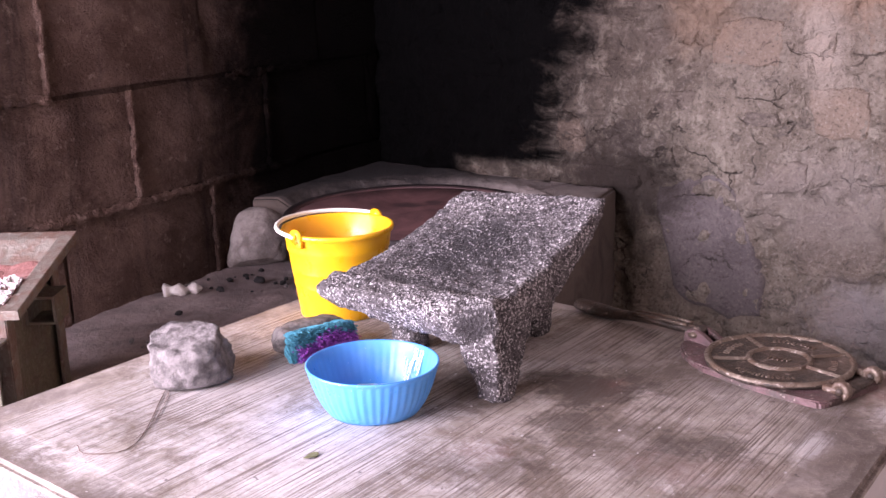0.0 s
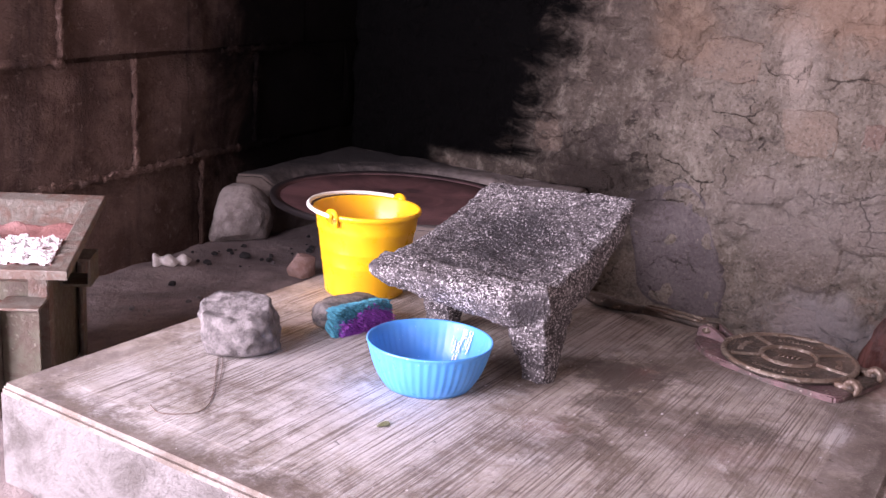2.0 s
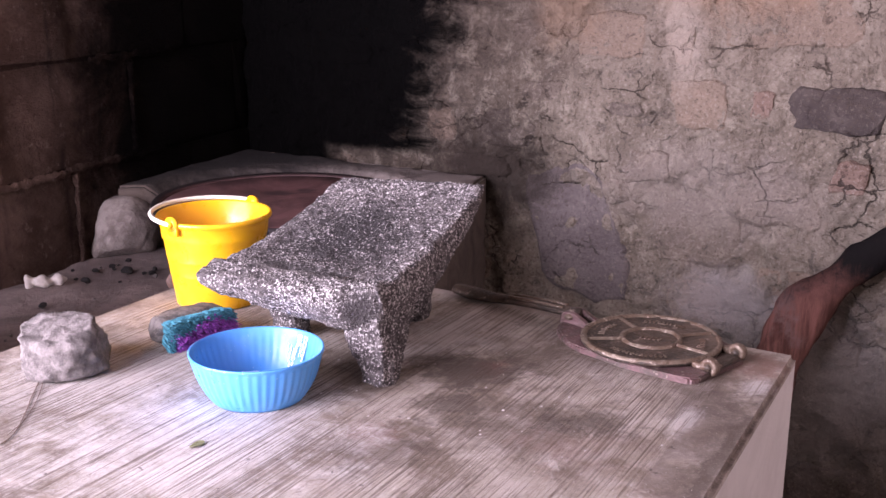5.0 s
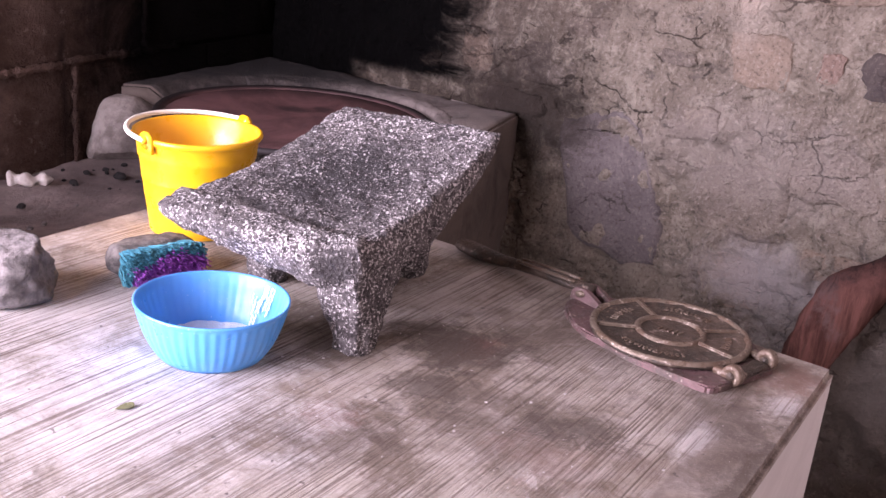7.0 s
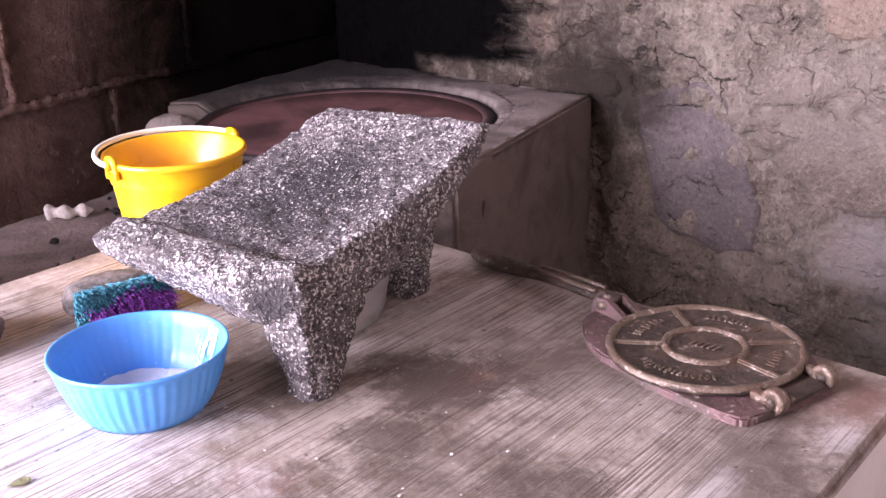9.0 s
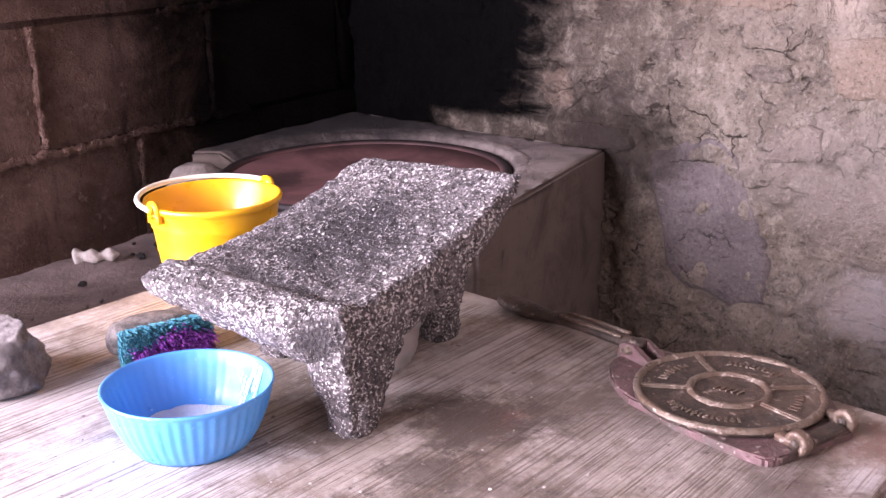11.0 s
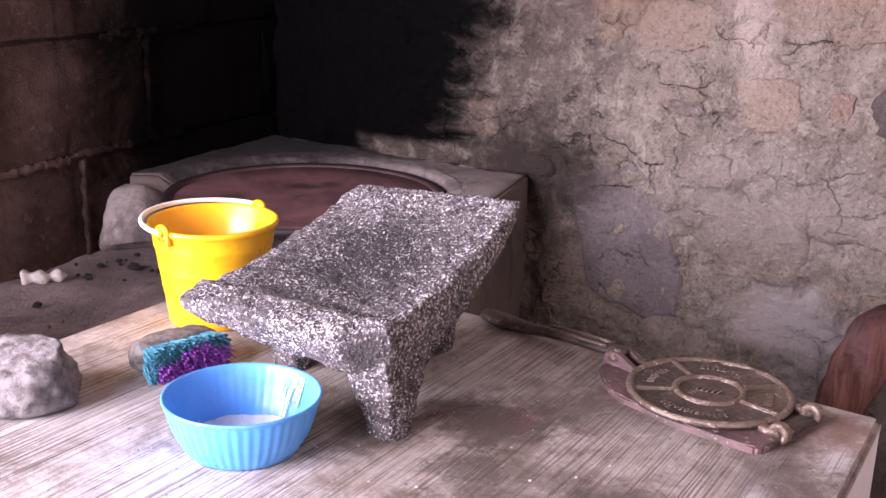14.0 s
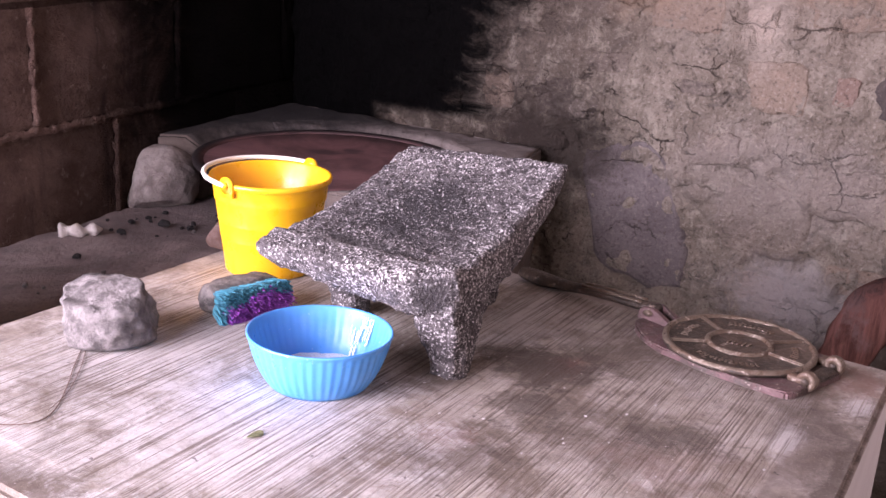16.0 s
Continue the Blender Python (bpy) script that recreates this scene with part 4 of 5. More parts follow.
THREAD = material("brown_thread", 0.9)[0]
THREAD.node_tree.nodes["Principled BSDF"].inputs["Base Color"].default_value = (0.16, 0.105, 0.08, 1)
thread = thing("thread", pose(0, 0, 0), "thin brown thread lying loose on the cement", "thread")
z = TOP + 0.0012
bm = bmesh.new()
tube(bm, curve_points([(-0.365, 1.262, z), (-0.360, 1.20, z), (-0.354, 1.150, z), (-0.351, 1.085, z), (-0.366, 1.056, z), (-0.403, 1.053, z), (-0.420, 1.075, z)], 10), 0.0006, 5)
tube(bm, curve_points([(-0.360, 1.258, z), (-0.351, 1.19, z), (-0.349, 1.130, z), (-0.357, 1.085, z)], 10), 0.00045, 5)
part("strand", bm, THREAD, thread)

# ---- scrubbing brush ----
def fibre(name, colour):
    m, nt, b = material(name, 0.6)
    k = island(nt)
    put(nt, b.inputs["Base Color"], blend(nt, step(nt, k, 0.0, 1.0, 0.0, 0.75), colour, tuple(c * 0.35 for c in colour)))
    return m


TEAL, PURPLE = fibre("teal_bristle", (0.085, 0.33, 0.42)), fibre("purple_bristle", (0.36, 0.085, 0.50))
GREY_BACK = stone_material("worn_brush_back", (0.26, 0.235, 0.215), (0.085, 0.078, 0.072), 60)
brush = thing("scrubbing_brush", pose(-0.181, 1.384, TOP, 0, 0, 40) @ Matrix.Diagonal((0.86, 1.0, 0.84, 1.0)), "worn scrubbing brush with teal and purple bristles", "brush")
bm = bmesh.new()
bmesh.ops.create_icosphere(bm, subdivisions=4, radius=1.0)
for v in bm.verts:
    c = v.co
    c.x, c.y, c.z = (math.copysign(abs(q) ** 0.62, q) for q in c)
    v.co = Vector((c.x * 0.067, 0.022 + c.y * 0.024, 0.027 + c.z * 0.0265))
rough_up(bm, 0.003, 60, 3, 3)
for v in bm.verts:
    v.co.z = max(v.co.z, 0.0)
part("brush_back", bm, GREY_BACK, brush, "greyed rounded back", True)


def tufts(bm, count, seed, purple):
    rnd = random.Random(seed)
    made = 0
    while made < count:
        x, z = rnd.uniform(-0.058, 0.064), rnd.uniform(0.003, 0.047)
        wave = 0.006 * math.sin(x * 60 + 0.8)
        core = 0.005 < z - 0.03 * (x + 0.02) < 0.034 + wave and x > -0.048
        if core != purple or (abs(x) / 0.064) ** 4 + (abs(z - 0.025) / 0.024) ** 4 > 1.05:
            continue
        made += 1
        base = Vector((x, 0.008, z))
        lean = Vector((x * 1.6 + rnd.gauss(0, 0.12), -1.0, (z - 0.032) * 16 + rnd.gauss(0, 0.16))).normalized()
        side = lean.cross(Vector((rnd.gauss(0, 1), rnd.gauss(0, 1), rnd.gauss(0, 1)))).normalized() * rnd.uniform(0.0009, 0.0016)
        other = lean.cross(side)
        ln = rnd.uniform(0.020, 0.030) + (0.004 if purple else 0.0)
        tip = base + lean * ln + Vector((0, 0, -0.002))
        tip.z = max(tip.z, 0.001)
        a = [bm.verts.new(base + side), bm.verts.new(base - side * 0.5 + other * 0.8), bm.verts.new(base - side * 0.5 - other * 0.8)]
        b = [bm.verts.new(tip + (v.co - base) * 0.7) for v in a]
        for i in range(3):
            bm.faces.new((a[i], a[(i + 1) % 3], b[(i + 1) % 3], b[i]))
        bm.faces.new(b)
    return bm


tagged(part("bristles", tufts(bmesh.new(), 1500, 1, False), TEAL, brush, "teal bristles"), kind="stuff")
tagged(part("bristles", tufts(bmesh.new(), 1300, 2, True), PURPLE, brush, "purple bristles"), kind="stuff")

# ---- tortilla press ----
def flat(bm, f=0.66):
    bmesh.ops.scale(bm, vec=(1, 1, f), verts=bm.verts)
    return bm


press = thing("tortilla_press", pose(0.533, 1.215, TOP, 0, 0, 131.9), "round cast-iron tortilla press lying closed on the bench", "press")
C = 0.113
near = [(0.256, 0.024), (0.246, 0.042), (0.226, 0.060), (0.200, 0.074), (0.176, 0.083), (0.150, 0.084), (0.113, 0.090), (0.060, 0.088), (0.020, 0.084), (0.004, 0.081), (-0.002, 0.072), (-0.006, 0.034)]
far = [(C + 0.103 * math.cos(radians(a)), 0.103 * math.sin(radians(a))) for a in range(-145, -40, 9)]
bm = prism([(0.255, -0.020)] + near + [(-0.012, -0.034)] + far + [(0.205, -0.048), (0.235, -0.024)], 0.0, 0.013, 0.003, 2)
for v in bm.verts:
    v.co.z += 0.0016 * math.sin(v.co.x * 55) * (v.co.z > 0.006)
part("base_plate", flat(bm), CAST_PINK, press, "lower plate with reddish paint on its edges")
bm = lathe([(0.0, 0.0145), (0.093, 0.0145), (0.098, 0.0165), (0.0985, 0.022), (0.0965, 0.0262), (0.0925, 0.0262), (0.0905, 0.0225), (0.060, 0.0220), (0.0, 0.0220)], 72)
bmesh.ops.translate(bm, vec=(C, 0, 0), verts=bm.verts)
rough_up(bm, 0.0011, 70, 2.0, 3)
top_plate = part("top_plate", flat(bm), CAST_IRON, press, "dark worn upper plate", True)
bm = lathe([(0.0895, 0.0215), (0.0915, 0.0270), (0.0945, 0.0285), (0.0975, 0.0265), (0.0985, 0.0215)], 72)
bmesh.ops.translate(bm, vec=(C, 0, 0), verts=bm.verts)
rough_up(bm, 0.0011, 70, 2.0, 3)
part("outer_ring", flat(bm), CAST_RIM, top_plate, "rubbed bright rim", True)
bm = lathe([(0.0355, 0.0205), (0.0370, 0.0265), (0.0395, 0.0280), (0.0425, 0.0262), (0.0440, 0.0205)], 56)
bmesh.ops.translate(bm, vec=(C, 0, 0), verts=bm.verts)
rough_up(bm, 0.0011, 70, 2.0, 3)
part("inner_ring", flat(bm), CAST_RIM, top_plate, "", True)
for a in (45, -28, 179, 235):
    m = Matrix.Translation((C, 0, 0)) @ Matrix.Rotation(radians(a), 4, 'Z')
    part("spoke", flat(box(bmesh.new(), 0.041, 0.092, -0.0035, 0.0035, 0.0205, 0.0270, 0.0018, 2, m)), CAST_RIM, top_plate)
# worn lettering, too rubbed to read
rnd = random.Random(8)
bm = bmesh.new()
for a0, n in ((-10, 8), (75, 13), (192, 6), (262, 10)):
    for k in range(n):
        a = radians(a0 + k * 5.2)
        m = Matrix.Translation((C + 0.070 * math.cos(a), 0.070 * math.sin(a), 0)) @ Matrix.Rotation(a, 4, 'Z')
        h = rnd.uniform(0.003, 0.0055)
        box(bm, -h, h, -0.0012, 0.0012, 0.021, 0.0238, 0.0, 1, m)
        if k % 2:
            box(bm, -0.0012, 0.0012, -0.0026, 0.0026, 0.021, 0.0238, 0.0, 1, m @ Matrix.Translation((rnd.uniform(-0.003, 0.003), 0, 0)))
for k in range(5):
    m = Matrix.Translation((C - 0.012 + 0.006 * k, -0.004 + 0.002 * k, 0))
    box(bm, -0.0012, 0.0012, -0.005, 0.005, 0.021, 0.0238, 0.0, 1, m)
tagged(part("rubbed_bar", flat(bm), CAST_RIM, top_plate, "raised rubbed bars"), kind="stuff")
for s in (-1, 1):
    bm = lathe([(0.005, -0.006), (0.0118, -0.006), (0.0127, -0.004), (0.0127, 0.004), (0.0118, 0.006), (0.005, 0.006)], 28, None, True)
    bmesh.ops.rotate(bm, matrix=Matrix.Rotation(radians(90), 3, 'X'), verts=bm.verts)
    bmesh.ops.translate(bm, vec=(0.0, s * 0.037, 0.0128), verts=bm.verts)
    box(bm, -0.004, 0.024, s * 0.038 - 0.006, s * 0.038 + 0.006, 0.008, 0.0165, 0.002)
    ear = part("hinge_ear", bm, CAST_RIM, press, "worn hinge eye", True)
    bm = tube(bmesh.new(), [(0.0, s * 0.029, 0.0128), (0.0, s * 0.0455, 0.0128)], 0.0046, 14)
    part("hinge_pin", bm, CAST_IRON, ear, "", True)
bm = box(bmesh.new(), -0.008, 0.012, -0.030, 0.030, 0.006, 0.018, 0.003)
part("hinge_bar", flat(bm), CAST_IRON, press)
for s in (-1, 1):
    bm = bmesh.new()
    prof = [(0.190, 0.010), (0.262, 0.010), (0.260, 0.030), (0.252, 0.040), (0.238, 0.041), (0.228, 0.034), (0.212, 0.022)]
    lo = [bm.verts.new((x, s * 0.011 - 0.0035, z)) for x, z in prof]
    hi = [bm.verts.new((x, s * 0.011 + 0.0035, z)) for x, z in prof]
    bm.faces.new(lo), bm.faces.new(hi[::-1])
    for i in range(len(prof)):
        k = (i + 1) % len(prof)
        bm.faces.new((lo[i], hi[i], hi[k], lo[k]))
    bmesh.ops.bevel(bm, geom=bm.edges[:], offset=0.0012, segments=1, affect='EDGES')
    part("pivot_cheek", flat(bm), CAST_PINK, press, "reddish pivot cheek")
bm = tube(bmesh.new(), [(0.244, -0.019, 0.030), (0.244, 0.019, 0.030)], 0.0065, 16)
part("pivot_pin", flat(bm), CAST_RIM, press, "", True)
# lever: fluted neck and flat grip
bm = bmesh.new()
pts = curve_points([(0.236, 0, 0.030), (0.275, 0.001, 0.027), (0.320, 0.0, 0.024), (0.365, -0.001, 0.019), (0.40, 0.0, 0.014), (0.44, 0.002, 0.013), (0.470, 0.003, 0.014), (0.482, 0.003, 0.015)], 5)
n = len(pts) - 1
tube(bm, pts, [0.0090 + 0.0042 * math.exp(-((i / n - 0.75) / 0.16) ** 2) - 0.006 * max(0, i / n - 0.94) / 0.06 for i in range(n + 1)], 14)
for v in bm.verts:
    v.co.y *= 1.15
lever = part("lever", flat(bm, 0.78), CAST_IRON, press, "dark cast lever with a flat grip", True)
for s in (-1, 1):
    bm = tube(bmesh.new(), curve_points([(0.262, s * 0.0075, 0.0355), (0.30, s * 0.0078, 0.0335), (0.345, s * 0.0075, 0.0300), (0.366, s * 0.005, 0.0275)], 5), 0.0028, 8)
    part("flute", flat(bm, 0.80), CAST_RIM, lever, "rubbed bright ridge", True)

# ---- brazier ----
brazier = thing("brazier", pose(-0.588, 1.325, 0.70, 0, 0, 3), "rusty sheet-steel charcoal brazier with pink and white ash", "brazier")
TILT_TRAY = Matrix.Translation((0, 0, 0.248)) @ Matrix.Rotation(radians(9.5), 4, 'X')
S = 0.285
bm = bmesh.new()
outer, inner = [(0, 0), (0, S), (-S, S), (-S, 0)], [(-0.026, 0.022), (-0.026, S - 0.026), (-S + 0.026, S - 0.026), (-S + 0.026, 0.022)]
deep = [(-0.05, 0.05), (-0.05, S - 0.10), (-S + 0.05, S - 0.10), (-S + 0.05, 0.05)]
lays = [[bm.verts.new((x, y, z)) for x, y in ring] for ring, z in ((outer, -0.014), (outer, 0.0), (inner, -0.002), (deep, -0.045))]
for a, b in zip(lays, lays[1:]):
    for i in range(4):
        k = (i + 1) % 4
        bm.faces.new((a[i], a[k], b[k], b[i]))
bm.faces.new(lays[-1])
bmesh.ops.bevel(bm, geom=[e for e in bm.edges if all(abs(v.co.z) < 0.003 for v in e.verts)], offset=0.0015, segments=1, affect='EDGES')
bmesh.ops.transform(bm, matrix=TILT_TRAY, verts=bm.verts)
part("tray", bm, SHEET, brazier, "flared rusty steel tray")
bm = bmesh.new()
rows = []
for j in range(41):
    row = []
    for i in range(41):
        x, y = -0.026 - (S - 0.052) * i / 40, 0.022 + (S - 0.048) * j / 40
        d = math.hypot((x + S / 2) / 0.12, (y - S / 2) / 0.12)
        z = -0.004 - 0.018 * max(0.0, 1 - d * d) - 0.030 * min(1.0, max(0.0, (y - S + 0.085 + 1.6 * (x + S / 2) ** 2) / 0.03)) + 0.006 * noise.fractal(Vector((x, y, 0)) * 30, 1.0, 2.0, 4)
        row.append(bm.verts.new((x, y, min(z, -0.0005))))
    rows.append(row)
for j in range(40):
    for i in range(40):
        bm.faces.new((rows[j][i], rows[j][i + 1], rows[j + 1][i + 1], rows[j + 1][i]))
bmesh.ops.transform(bm, matrix=TILT_TRAY, verts=bm.verts)
part("ash_bed", bm, ASH_CLAY, brazier, "bed of pinkish ash", True)
rnd = random.Random(4)
bm = bmesh.new()
for _ in range(1300):
    x, y = -0.030 - 0.22 * rnd.random(), 0.024 + 0.085 * rnd.random() ** 1.7
    if noise.noise(Vector((x * 38, y * 38, 2))) < -0.18:
        continue
    r = rnd.uniform(0.0010, 0.0036)
    q = bmesh.ops.create_icosphere(bm, subdivisions=1, radius=r)
    for v in q["verts"]:
        v.co = Vector((v.co.x * rnd.uniform(0.9, 1.5) + x, v.co.y + y, v.co.z * 0.4 + 0.001))
bmesh.ops.transform(bm, matrix=TILT_TRAY, verts=bm.verts)
rows = []
for j in range(41):
    row = []
    for i in range(71):
        x, y = -0.028 - 0.228 * i / 70, 0.023 + 0.095 * j / 40
        f = noise.fractal(Vector((x, y, 3)) * 75, 0.7, 2.0, 5) + 0.22 - 6.0 * max(0.0, y - 0.05)
        row.append((x, y, 0.0035 * min(1.0, f * 2.5) - 0.012 * (f < 0)))
    rows.append([bm.verts.new(p) for p in row])
for a, b in zip(rows, rows[1:]):
    for i in range(70):
        bm.faces.new((a[i], a[i + 1], b[i + 1], b[i]))
bmesh.ops.transform(bm, matrix=TILT_TRAY, verts=[v for row in rows for v in row])
tagged(part("white_ash", bm, WHITE_ASH, brazier, "crumbs of white ash"), kind="stuff")
# casing with angled corners
bm = box(bmesh.new(), -S + 0.040, -0.040, 0.055, 0.245, 0.03, 0.225, 0.003)
part("casing", bm, SHEET_DARK, brazier, "olive-brown sheet casing")
for x, y, sx, sy in ((-0.040, 0.050, -1, 1), (-0.030, 0.250, -1, -1), (-S + 0.035, 0.050, 1, 1), (-S + 0.030, 0.250, 1, -1)):
    bm = box(bmesh.new(), min(x, x + sx * 0.026), max(x, x + sx * 0.026), y - 0.002 - 0.0, y + 0.002, 0.0, 0.235 + 0.15 * y, 0.0)
    box(bm, x - 0.002, x + 0.002, min(y, y + sy * 0.026), max(y, y + sy * 0.026), 0.0, 0.235 + 0.15 * y, 0.0)
    part("leg", bm, SHEET, brazier, "angle-iron leg")
# open square tube under the tray's edge
bm = bmesh.new()
for x0, x1, z0, z1 in ((-0.040, 0.006, 0.186, 0.190), (-0.040, 0.006, 0.226, 0.230), (-0.040, -0.036, 0.190, 0.226), (0.002, 0.006, 0.190, 0.226)):
    box(bm, x0, x1, 0.125, 0.185, z0, z1)
part("side_bracket", bm, SHEET_DARK, brazier, "open square steel bracket")
# rusty drawer front between pale corner plates
bm = box(bmesh.new(), -0.235, -0.100, -0.012, 0.060, 0.035, 0.185, 0.003)
drawer = part("ash_drawer", bm, RUST, brazier, "rusty ash drawer pulled half out")
part("slot", box(bmesh.new(), -0.195, -0.112, -0.0145, -0.0115, 0.105, 0.145), JOINT, drawer, "dark air slot")
part("flange", box(bmesh.new(), -0.101, -0.094, -0.016, 0.058, 0.030, 0.190, 0.001), SHEET, drawer, "pale bent edge")
part("corner_plate", box(bmesh.new(), -0.093, -0.040, 0.004, 0.010, 0.0, 0.188, 0.001), SHEET_DARK, brazier, "olive-grey corner plate")
part("corner_cap", box(bmesh.new(), -0.096, -0.038, -0.006, 0.052, 0.189, 0.193, 0.001), SHEET, brazier, "pale bent steel cap")

# ---- small things on the platform ----
SCRAP = stone_material("dry_white_scrap", (0.72, 0.68, 0.63), (0.50, 0.45, 0.40), 50)
scrap = thing("bone", pose(-0.595, 2.130, 0.714, 0, 0, 18) @ Matrix.Scale(1.2, 4), "small dry white bone on the dark earth", "bone")
bm = bmesh.new()
tube(bm, curve_points([(-0.034, 0.004, 0.012), (-0.02, 0.0, 0.013), (0.0, -0.004, 0.011), (0.018, 0.002, 0.010), (0.034, 0.006, 0.011)], 5), [0.012 - 0.006 * k / 20 + 0.003 * math.sin(k * 0.9) - (0.004 if k in (0, 20) else 0) for k in range(21)], 12)
rough_up(bm, 0.004, 60, 2, 3)
low = min(v.co.z for v in bm.verts)
bmesh.ops.translate(bm, vec=(0, 0, -low), verts=bm.verts)
part("bone_body", bm, SCRAP, scrap, "", True)

BRICK_RED = stone_material("broken_brick_face", (0.50, 0.36, 0.31), (0.33, 0.20, 0.16), 40)
frag = thing("brick_fragment", pose(-0.312, 2.11, 0.714, 0, 0, 30), "broken piece of pinkish brick on the earth", "brick")
part("fragment", lump((0.085, 0.055, 0.056), 23, 0.04, 2.0, 14, 3, 0.6), BRICK_RED, frag)

COAL = stone_material("charcoal", (0.030, 0.026, 0.024), (0.010, 0.009, 0.009), 60)
coal = thing("charcoal_piece", pose(-0.45, 2.24, 0.716), "small black piece of burnt charcoal on the earth", "charcoal", "charcoal pieces by the hearth")
part("lump", lump((0.028, 0.020, 0.016), 31, 0.15, 2.0, 6, 2, 0.5), COAL, coal)
rnd = random.Random(12)
for k in range(26):
    u = rnd.random()
    x, y = -0.57 + 0.30 * u + rnd.gauss(0, 0.03), 2.16 + 0.17 * u + rnd.gauss(0, 0.06)
    copy_thing(coal, pose(x, y, 0.715, 0, 0, rnd.uniform(0, 360)) @ Matrix.Scale(1, 4)).scale = (rnd.uniform(0.22, 0.7),) * 3
pebble = thing("pebble", pose(-0.52, 1.9, 0.715), "small pale crumb of stone on the earth", "pebble", "pale crumbs on the earth")
part("crumb", lump((0.014, 0.011, 0.008), 41, 0.1, 2.0, 5, 2, 0.5), FIELD_STONE, pebble)
for k in range(22):
    copy_thing(pebble, pose(-0.62 + 0.36 * rnd.random(), 1.62 + 0.62 * rnd.random(), 0.715, 0, 0, rnd.uniform(0, 360))).scale = (rnd.uniform(0.4, 1.1),) * 3

# crumpled clear bag under the grinding stone
m, nt, b = material("cloudy_plastic_film", 0.35)
put(nt, b.inputs["Base Color"], blend(nt, grain(nt, coords(nt), 18, 4), (0.52, 0.50, 0.48), (0.36, 0.33, 0.31)))
b.inputs["Transmission Weight"].default_value = 0.55
b.inputs["Subsurface Weight"].default_value = 0.2
bag = thing("plastic_bag", pose(0.090, 1.395, TOP, 0, 0, 74), "crumpled cloudy plastic bag tucked under the grinding stone", "bag")
bm = lump((0.175, 0.060, 0.070), 51, 0.16, 2.6, 9, 5, 0.5)
part("film", bm, m, bag, "", True)

# fallen leaf scraps and flour crumbs on the bench
LEAF = plaster("dry_leaf", (0.20, 0.21, 0.10), (0.12, 0.10, 0.05), 0.7, 40, 0.5)
leaf = thing("leaf_scrap", pose(-0.137, 1.041, TOP + 0.0008, 0, 0, 40), "tiny dry green leaf scrap on the cement", "leaf")
bm = bmesh.new()
ring = [bm.verts.new((0.010 * math.cos(a), 0.005 * math.sin(a), 0.0012 * math.sin(2 * a) + 0.001)) for a in (2 * math.pi * k / 14 for k in range(14))]
bm.faces.new(ring)
r = bmesh.ops.extrude_face_region(bm, geom=bm.faces[:])
bmesh.ops.translate(bm, vec=(0, 0, 0.0008), verts=[v for v in r["geom"] if isinstance(v, bmesh.types.BMVert)])
part("blade", bm, LEAF, leaf)
rnd = random.Random(77)
bm = bmesh.new()
for _ in range(170):
    u, w = 0.08 + 0.82 * rnd.random(), 0.06 + 0.76 * rnd.random()
    r = rnd.choice((0.0006, 0.0007, 0.0008, 0.0010, 0.0014))
    q = bmesh.ops.create_icosphere(bm, subdivisions=1, radius=r)
    for v in q["verts"]:
        v.co = Vector((v.co.x * rnd.uniform(0.8, 1.8) + u, v.co.y * rnd.uniform(0.8, 1.8) + w, TOP + r * 0.4 + v.co.z * 0.6))
crumbs = mesh_object("dough_crumbs", bm, PLASTER_SIDE)
crumbs.matrix_world = bench.matrix_world
tagged(crumbs, "dried white dough crumbs scattered over the cement", "crumbs", kind="stuff")

# ---- leaning timber by the rubble wall ----
log = thing("leaning_timber", pose(0.37, 2.525, 0, 0, 0, -35.0), "bent reddish timber with a charred end leaning on the wall", "timber")
bm = bmesh.new()
pts = curve_points([(0.750, -0.12, 0.0), (0.755, -0.12, 0.20), (0.765, -0.12, 0.42), (0.782, -0.11, 0.56), (0.820, -0.09, 0.665), (0.885, -0.07, 0.745), (0.98, -0.06, 0.835), (1.08, -0.05, 0.93)], 8)
cut = 50
n = len(pts) - 1
wide = [0.034 + 0.020 * math.exp(-((i / n - 0.5) / 0.2) ** 2) for i in range(n + 1)]
tube(bm, pts[:cut + 1], wide[:cut + 1], 22, True, Vector((0, 1, 0)))
rough_up(bm, 0.014, 9, 4, 4)
for v in bm.verts:
    v.co.y = -0.075 + (v.co.y + 0.075) * 0.6
part("trunk", bm, LOG, log, "dusty reddish wood", True)
bm = tube(bmesh.new(), pts[cut:], wide[cut:], 22, True, Vector((0, 1, 0)))
rough_up(bm, 0.014, 9, 4, 4)
for v in bm.verts:
    v.co.y = -0.075 + (v.co.y + 0.075) * 0.6
part("charred_end", bm, CHAR, log, "charred black end", True)
POST_WOOD = plaster("weathered_post", (0.30, 0.235, 0.20), (0.20, 0.11, 0.085), 0.85, 12, 0.6)
post = mesh_object("wooden_post", box(bmesh.new(), 1.040, 1.150, -0.22, -0.10, 0, 2.5, 0.008, 2), POST_WOOD)
post.matrix_world = RIGHT
tagged(post, "weathered brown wooden post against the wall", "post", kind="structure")

# ---- blocks of the left wall ----
BM_CACHE = {}


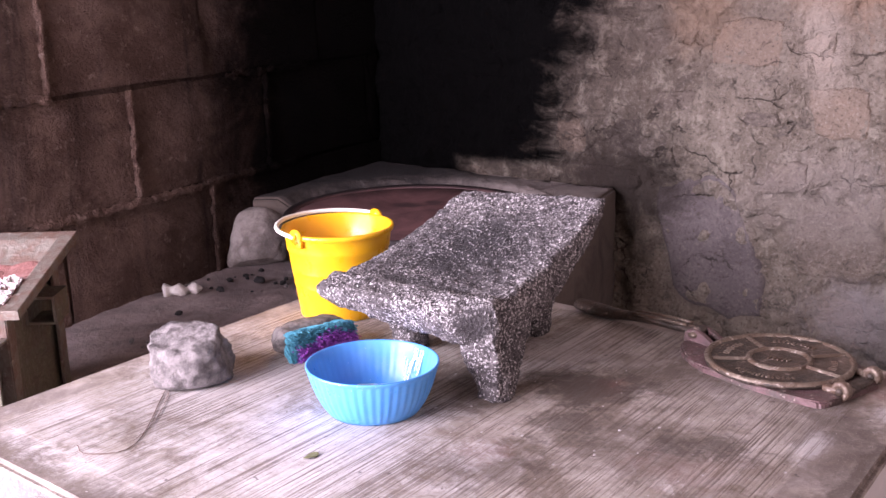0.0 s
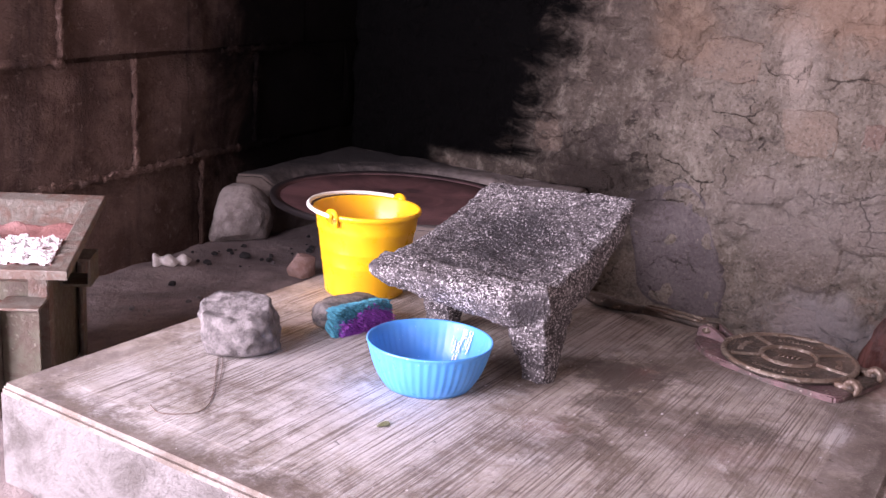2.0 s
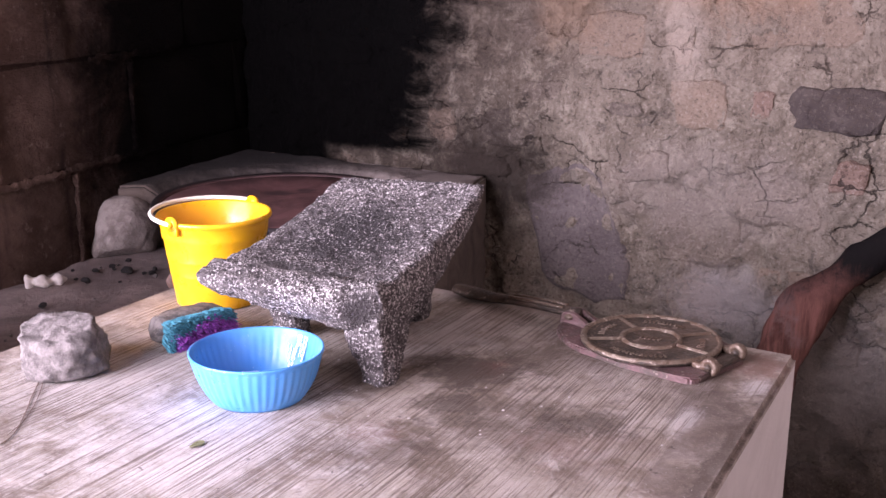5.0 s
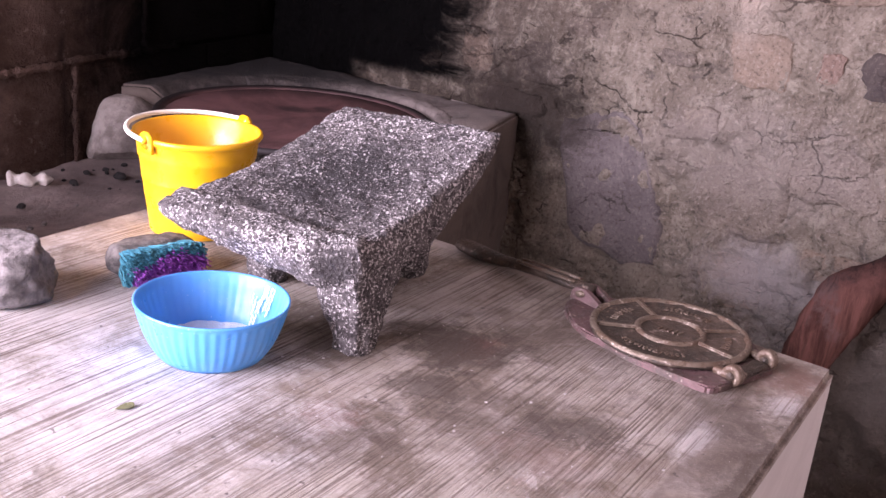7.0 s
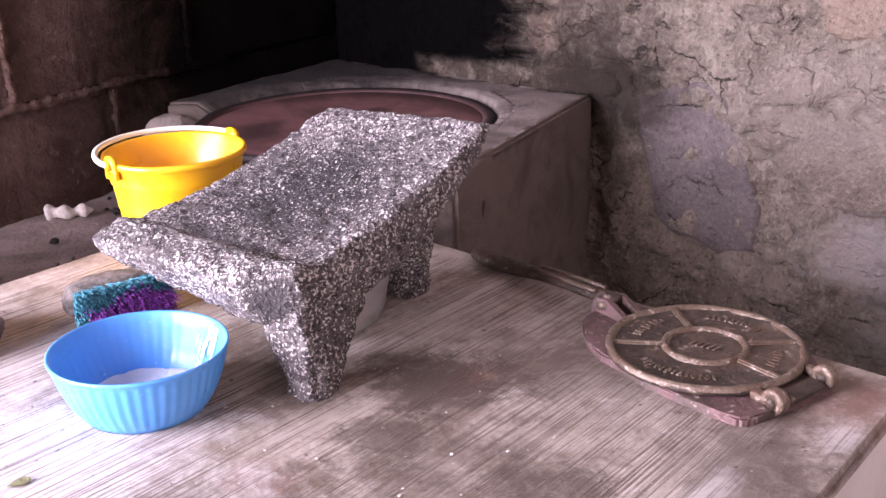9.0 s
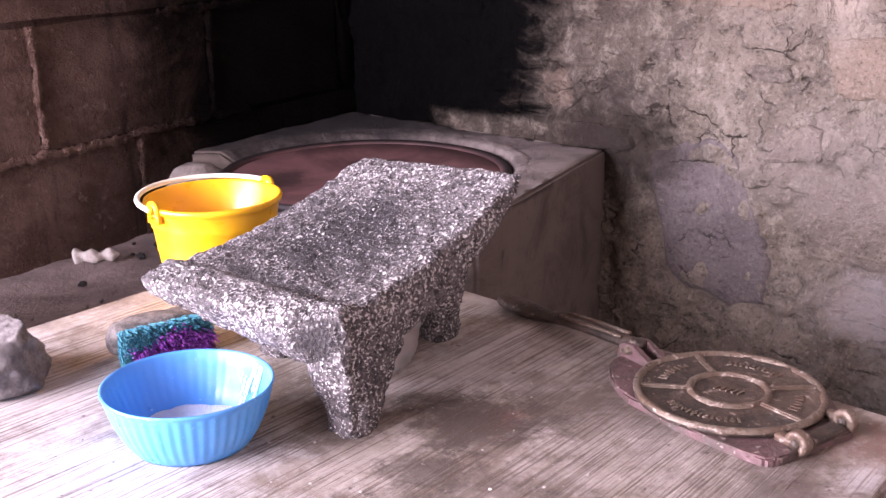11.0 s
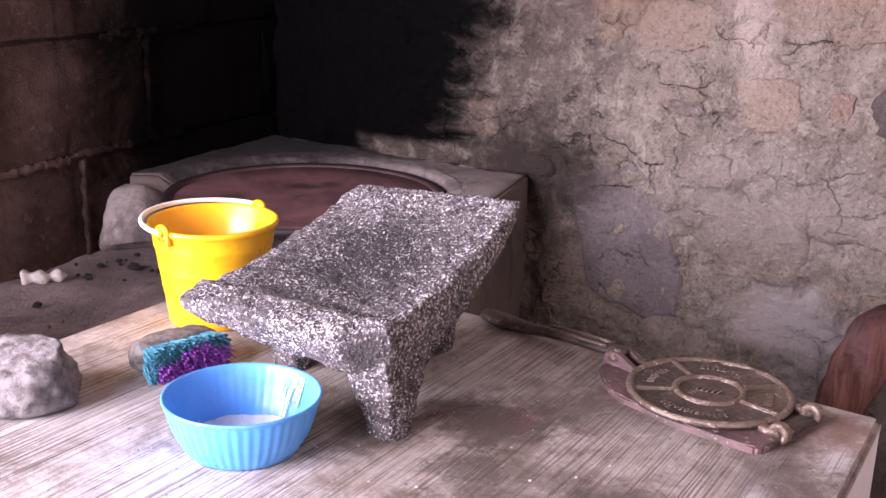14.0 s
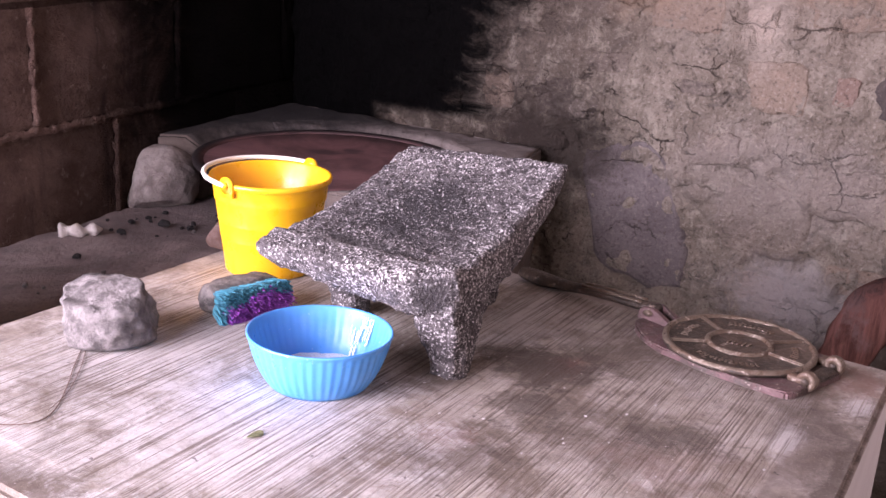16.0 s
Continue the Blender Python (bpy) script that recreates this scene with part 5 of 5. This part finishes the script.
def block_mesh(w, h, seed):
    key = (round(w, 3), round(h, 3), seed)
    if key not in BM_CACHE:
        bm = box(bmesh.new(), 0, w, -0.012, 0.030, 0, h)
        bmesh.ops.subdivide_edges(bm, edges=[e for e in bm.edges if abs(e.verts[0].co.y - e.verts[1].co.y) < 1e-6], cuts=2, use_grid_fill=True)
        rnd = random.Random(seed)
        for v in bm.verts:
            if v.co.y < 0:
                on_edge = v.co.x < 0.01 or v.co.x > w - 0.01 or v.co.z < 0.01 or v.co.z > h - 0.01
                v.co.y += rnd.uniform(0.004, 0.010) if on_edge else rnd.uniform(-0.004, 0.004)
                if on_edge:
                    v.co.x += rnd.uniform(-0.003, 0.003)
                    v.co.z += rnd.uniform(-0.003, 0.003)
        me = bpy.data.meshes.new("block")
        bmesh.ops.recalc_face_normals(bm, faces=bm.faces)
        bm.to_mesh(me)
        bm.free()
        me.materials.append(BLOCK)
        BM_CACHE[key] = me
    return BM_CACHE[key]


rnd = random.Random(3)
for course in range(-3, 7):
    z0, z1 = 0.930 + 0.240 * course, 0.930 + 0.240 * (course + 1)
    x = (0.0 if course % 2 else 0.205) - 0.430 * 3
    while x < 1.12:
        w = min(0.421, 1.125 - x)
        lo, hi = max(x, -0.62), x + w
        if hi - lo > 0.04 and z1 > 0.05:
            zb = max(z0 + 0.005, 0.0)
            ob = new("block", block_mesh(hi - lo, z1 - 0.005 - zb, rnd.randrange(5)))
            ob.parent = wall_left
            ob.location = (lo, rnd.uniform(-0.003, 0.003), zb)
        x += 0.430
# mortar squeezed out of the joints
for n, (x0, x1, z0, x2, z2) in enumerate(((-0.30, 0.40, 0.928, 0, 0), (0.40, 0.74, 0.932, 0, 0), (-0.45, 0.0, 1.172, 0, 0), (0.50, 0.80, 1.168, 0, 0), (0.425, 0.425, 0.72, 0, 0.925), (0.20, 0.20, 0.94, 0, 1.165), (0.635, 0.635, 0.94, 0, 1.165), (-0.005, -0.005, 1.18, 0, 1.40))):
    a = Vector((x0, -0.008, z0))
    b = Vector((x1, -0.008, z2 if z2 else z0))
    k = max(12, int((b - a).length / 0.006))
    pts = [a.lerp(b, i / k) + Vector((noise.noise(Vector((i * 0.2, n, 0))) * 0.004, noise.noise(Vector((i * 0.25, n, 7))) * 0.004, noise.noise(Vector((i * 0.2, n, 3))) * 0.005)) for i in range(k + 1)]
    bm = tube(bmesh.new(), pts, [0.0080 + 0.0050 * noise.noise(Vector((i * 0.35, n, 11))) for i in range(k + 1)], 8)
    rough_up(bm, 0.005, 70, n, 3)
    for v in bm.verts:
        v.co.y = -0.010 + (v.co.y + 0.008) * 0.7
    part("mortar", bm, MORTAR_RIDGE, wall_left, "", True)

# ---- stones of the right wall ----
placed = [(0.545, 1.075, 0.145, 0.115), (0.17, 1.085, 0.11, 0.05), (0.72, 1.265, 0.31, 0.14), (0.838, 1.085, 0.215, 0.108), (0.877, 0.945, 0.078, 0.075), (0.335, 1.22, 0.18, 0.11),
          (0.262, 0.745, 0.265, 0.35), (0.715, 0.88, 0.21, 0.14), (0.07, 0.99, 0.17, 0.11), (0.56, 0.78, 0.22, 0.17), (0.44, 0.93, 0.11, 0.08), (0.682, 1.083, 0.05, 0.06), (0.375, 1.055, 0.085, 0.035), (0.98, 1.20, 0.16, 0.10)]
rnd = random.Random(19)
for _ in range(420):
    w, h = rnd.uniform(0.06, 0.22), rnd.uniform(0.05, 0.15)
    x, z = rnd.uniform(-0.68, 1.42), rnd.uniform(0.06, 1.68)
    if all(abs(x - p[0]) > (w + p[2]) * 0.5 + 0.012 or abs(z - p[1]) > (h + p[3]) * 0.5 + 0.012 for p in placed):
        placed.append((x, z, w, h))
STONE_KIND = {0: (TAN_STONE, "tan squared stone"), 2: (TAN_STONE, "broad tan stone"), 3: (SLATE, "dark grey slate"), 4: (RED_STONE, "reddish stone"), 6: (VIOLET_STONE, "broad violet-grey slab"), 11: (RED_STONE, "small pinkish stone")}
for n, (x, z, w, h) in enumerate(placed):
    r2 = random.Random(100 + n)
    proud = r2.uniform(0.000, 0.005) if n > 13 else {6: 0.010, 9: 0.004, 3: 0.012, 0: 0.007, 4: 0.010}.get(n, 0.005)
    tilt = -0.22 if n == 6 else r2.uniform(-0.15, 0.15)
    bm = bmesh.new()
    K, R = 40, ((1.03, -0.010), (1.0, -0.002), (0.96, 0.55), (0.90, 0.9), (0.75, 1.0), (0.55, 1.0), (0.3, 1.0))
    rings = []
    for g, lift in R:
        ring = []
        for i in range(K):
            a = 2 * math.pi * i / K
            c, d = math.cos(a), math.sin(a)
            f = 1 / max(abs(c), abs(d)) ** 0.72
            f *= 0.92 + 0.22 * noise.fractal(Vector((c * 1.1, d * 1.1, n * 3.7)), 1.0, 2.0, 4)
            px = x + w / 2 * f * g * (c + tilt * d * h / w)
            pz = z + h / 2 * f * g * d
            up = lift if lift < 0 else proud * lift
            keep = 0.25 if n == 6 else 0.55
            flat_face = keep * wall_face(px, pz) + (1 - keep) * wall_face(x, z)
            y = (wall_face(px, pz) if g > 0.95 else flat_face) - up - 0.0015 * noise.fractal(Vector((px, 5, pz)) * 40, 1.0, 2.0, 3)
            ring.append(bm.verts.new((px, y - lift if lift < 0 else y, pz)))
        rings.append(ring)
    for a, b in zip(rings, rings[1:]):
        for i in range(K):
            bm.faces.new((a[i], a[(i + 1) % K], b[(i + 1) % K], b[i]))
    bm.faces.new(rings[-1])
    mat, words = STONE_KIND.get(n, (WALL_STONE, ""))
    part("stone", bm, mat, wall_right, words, True)
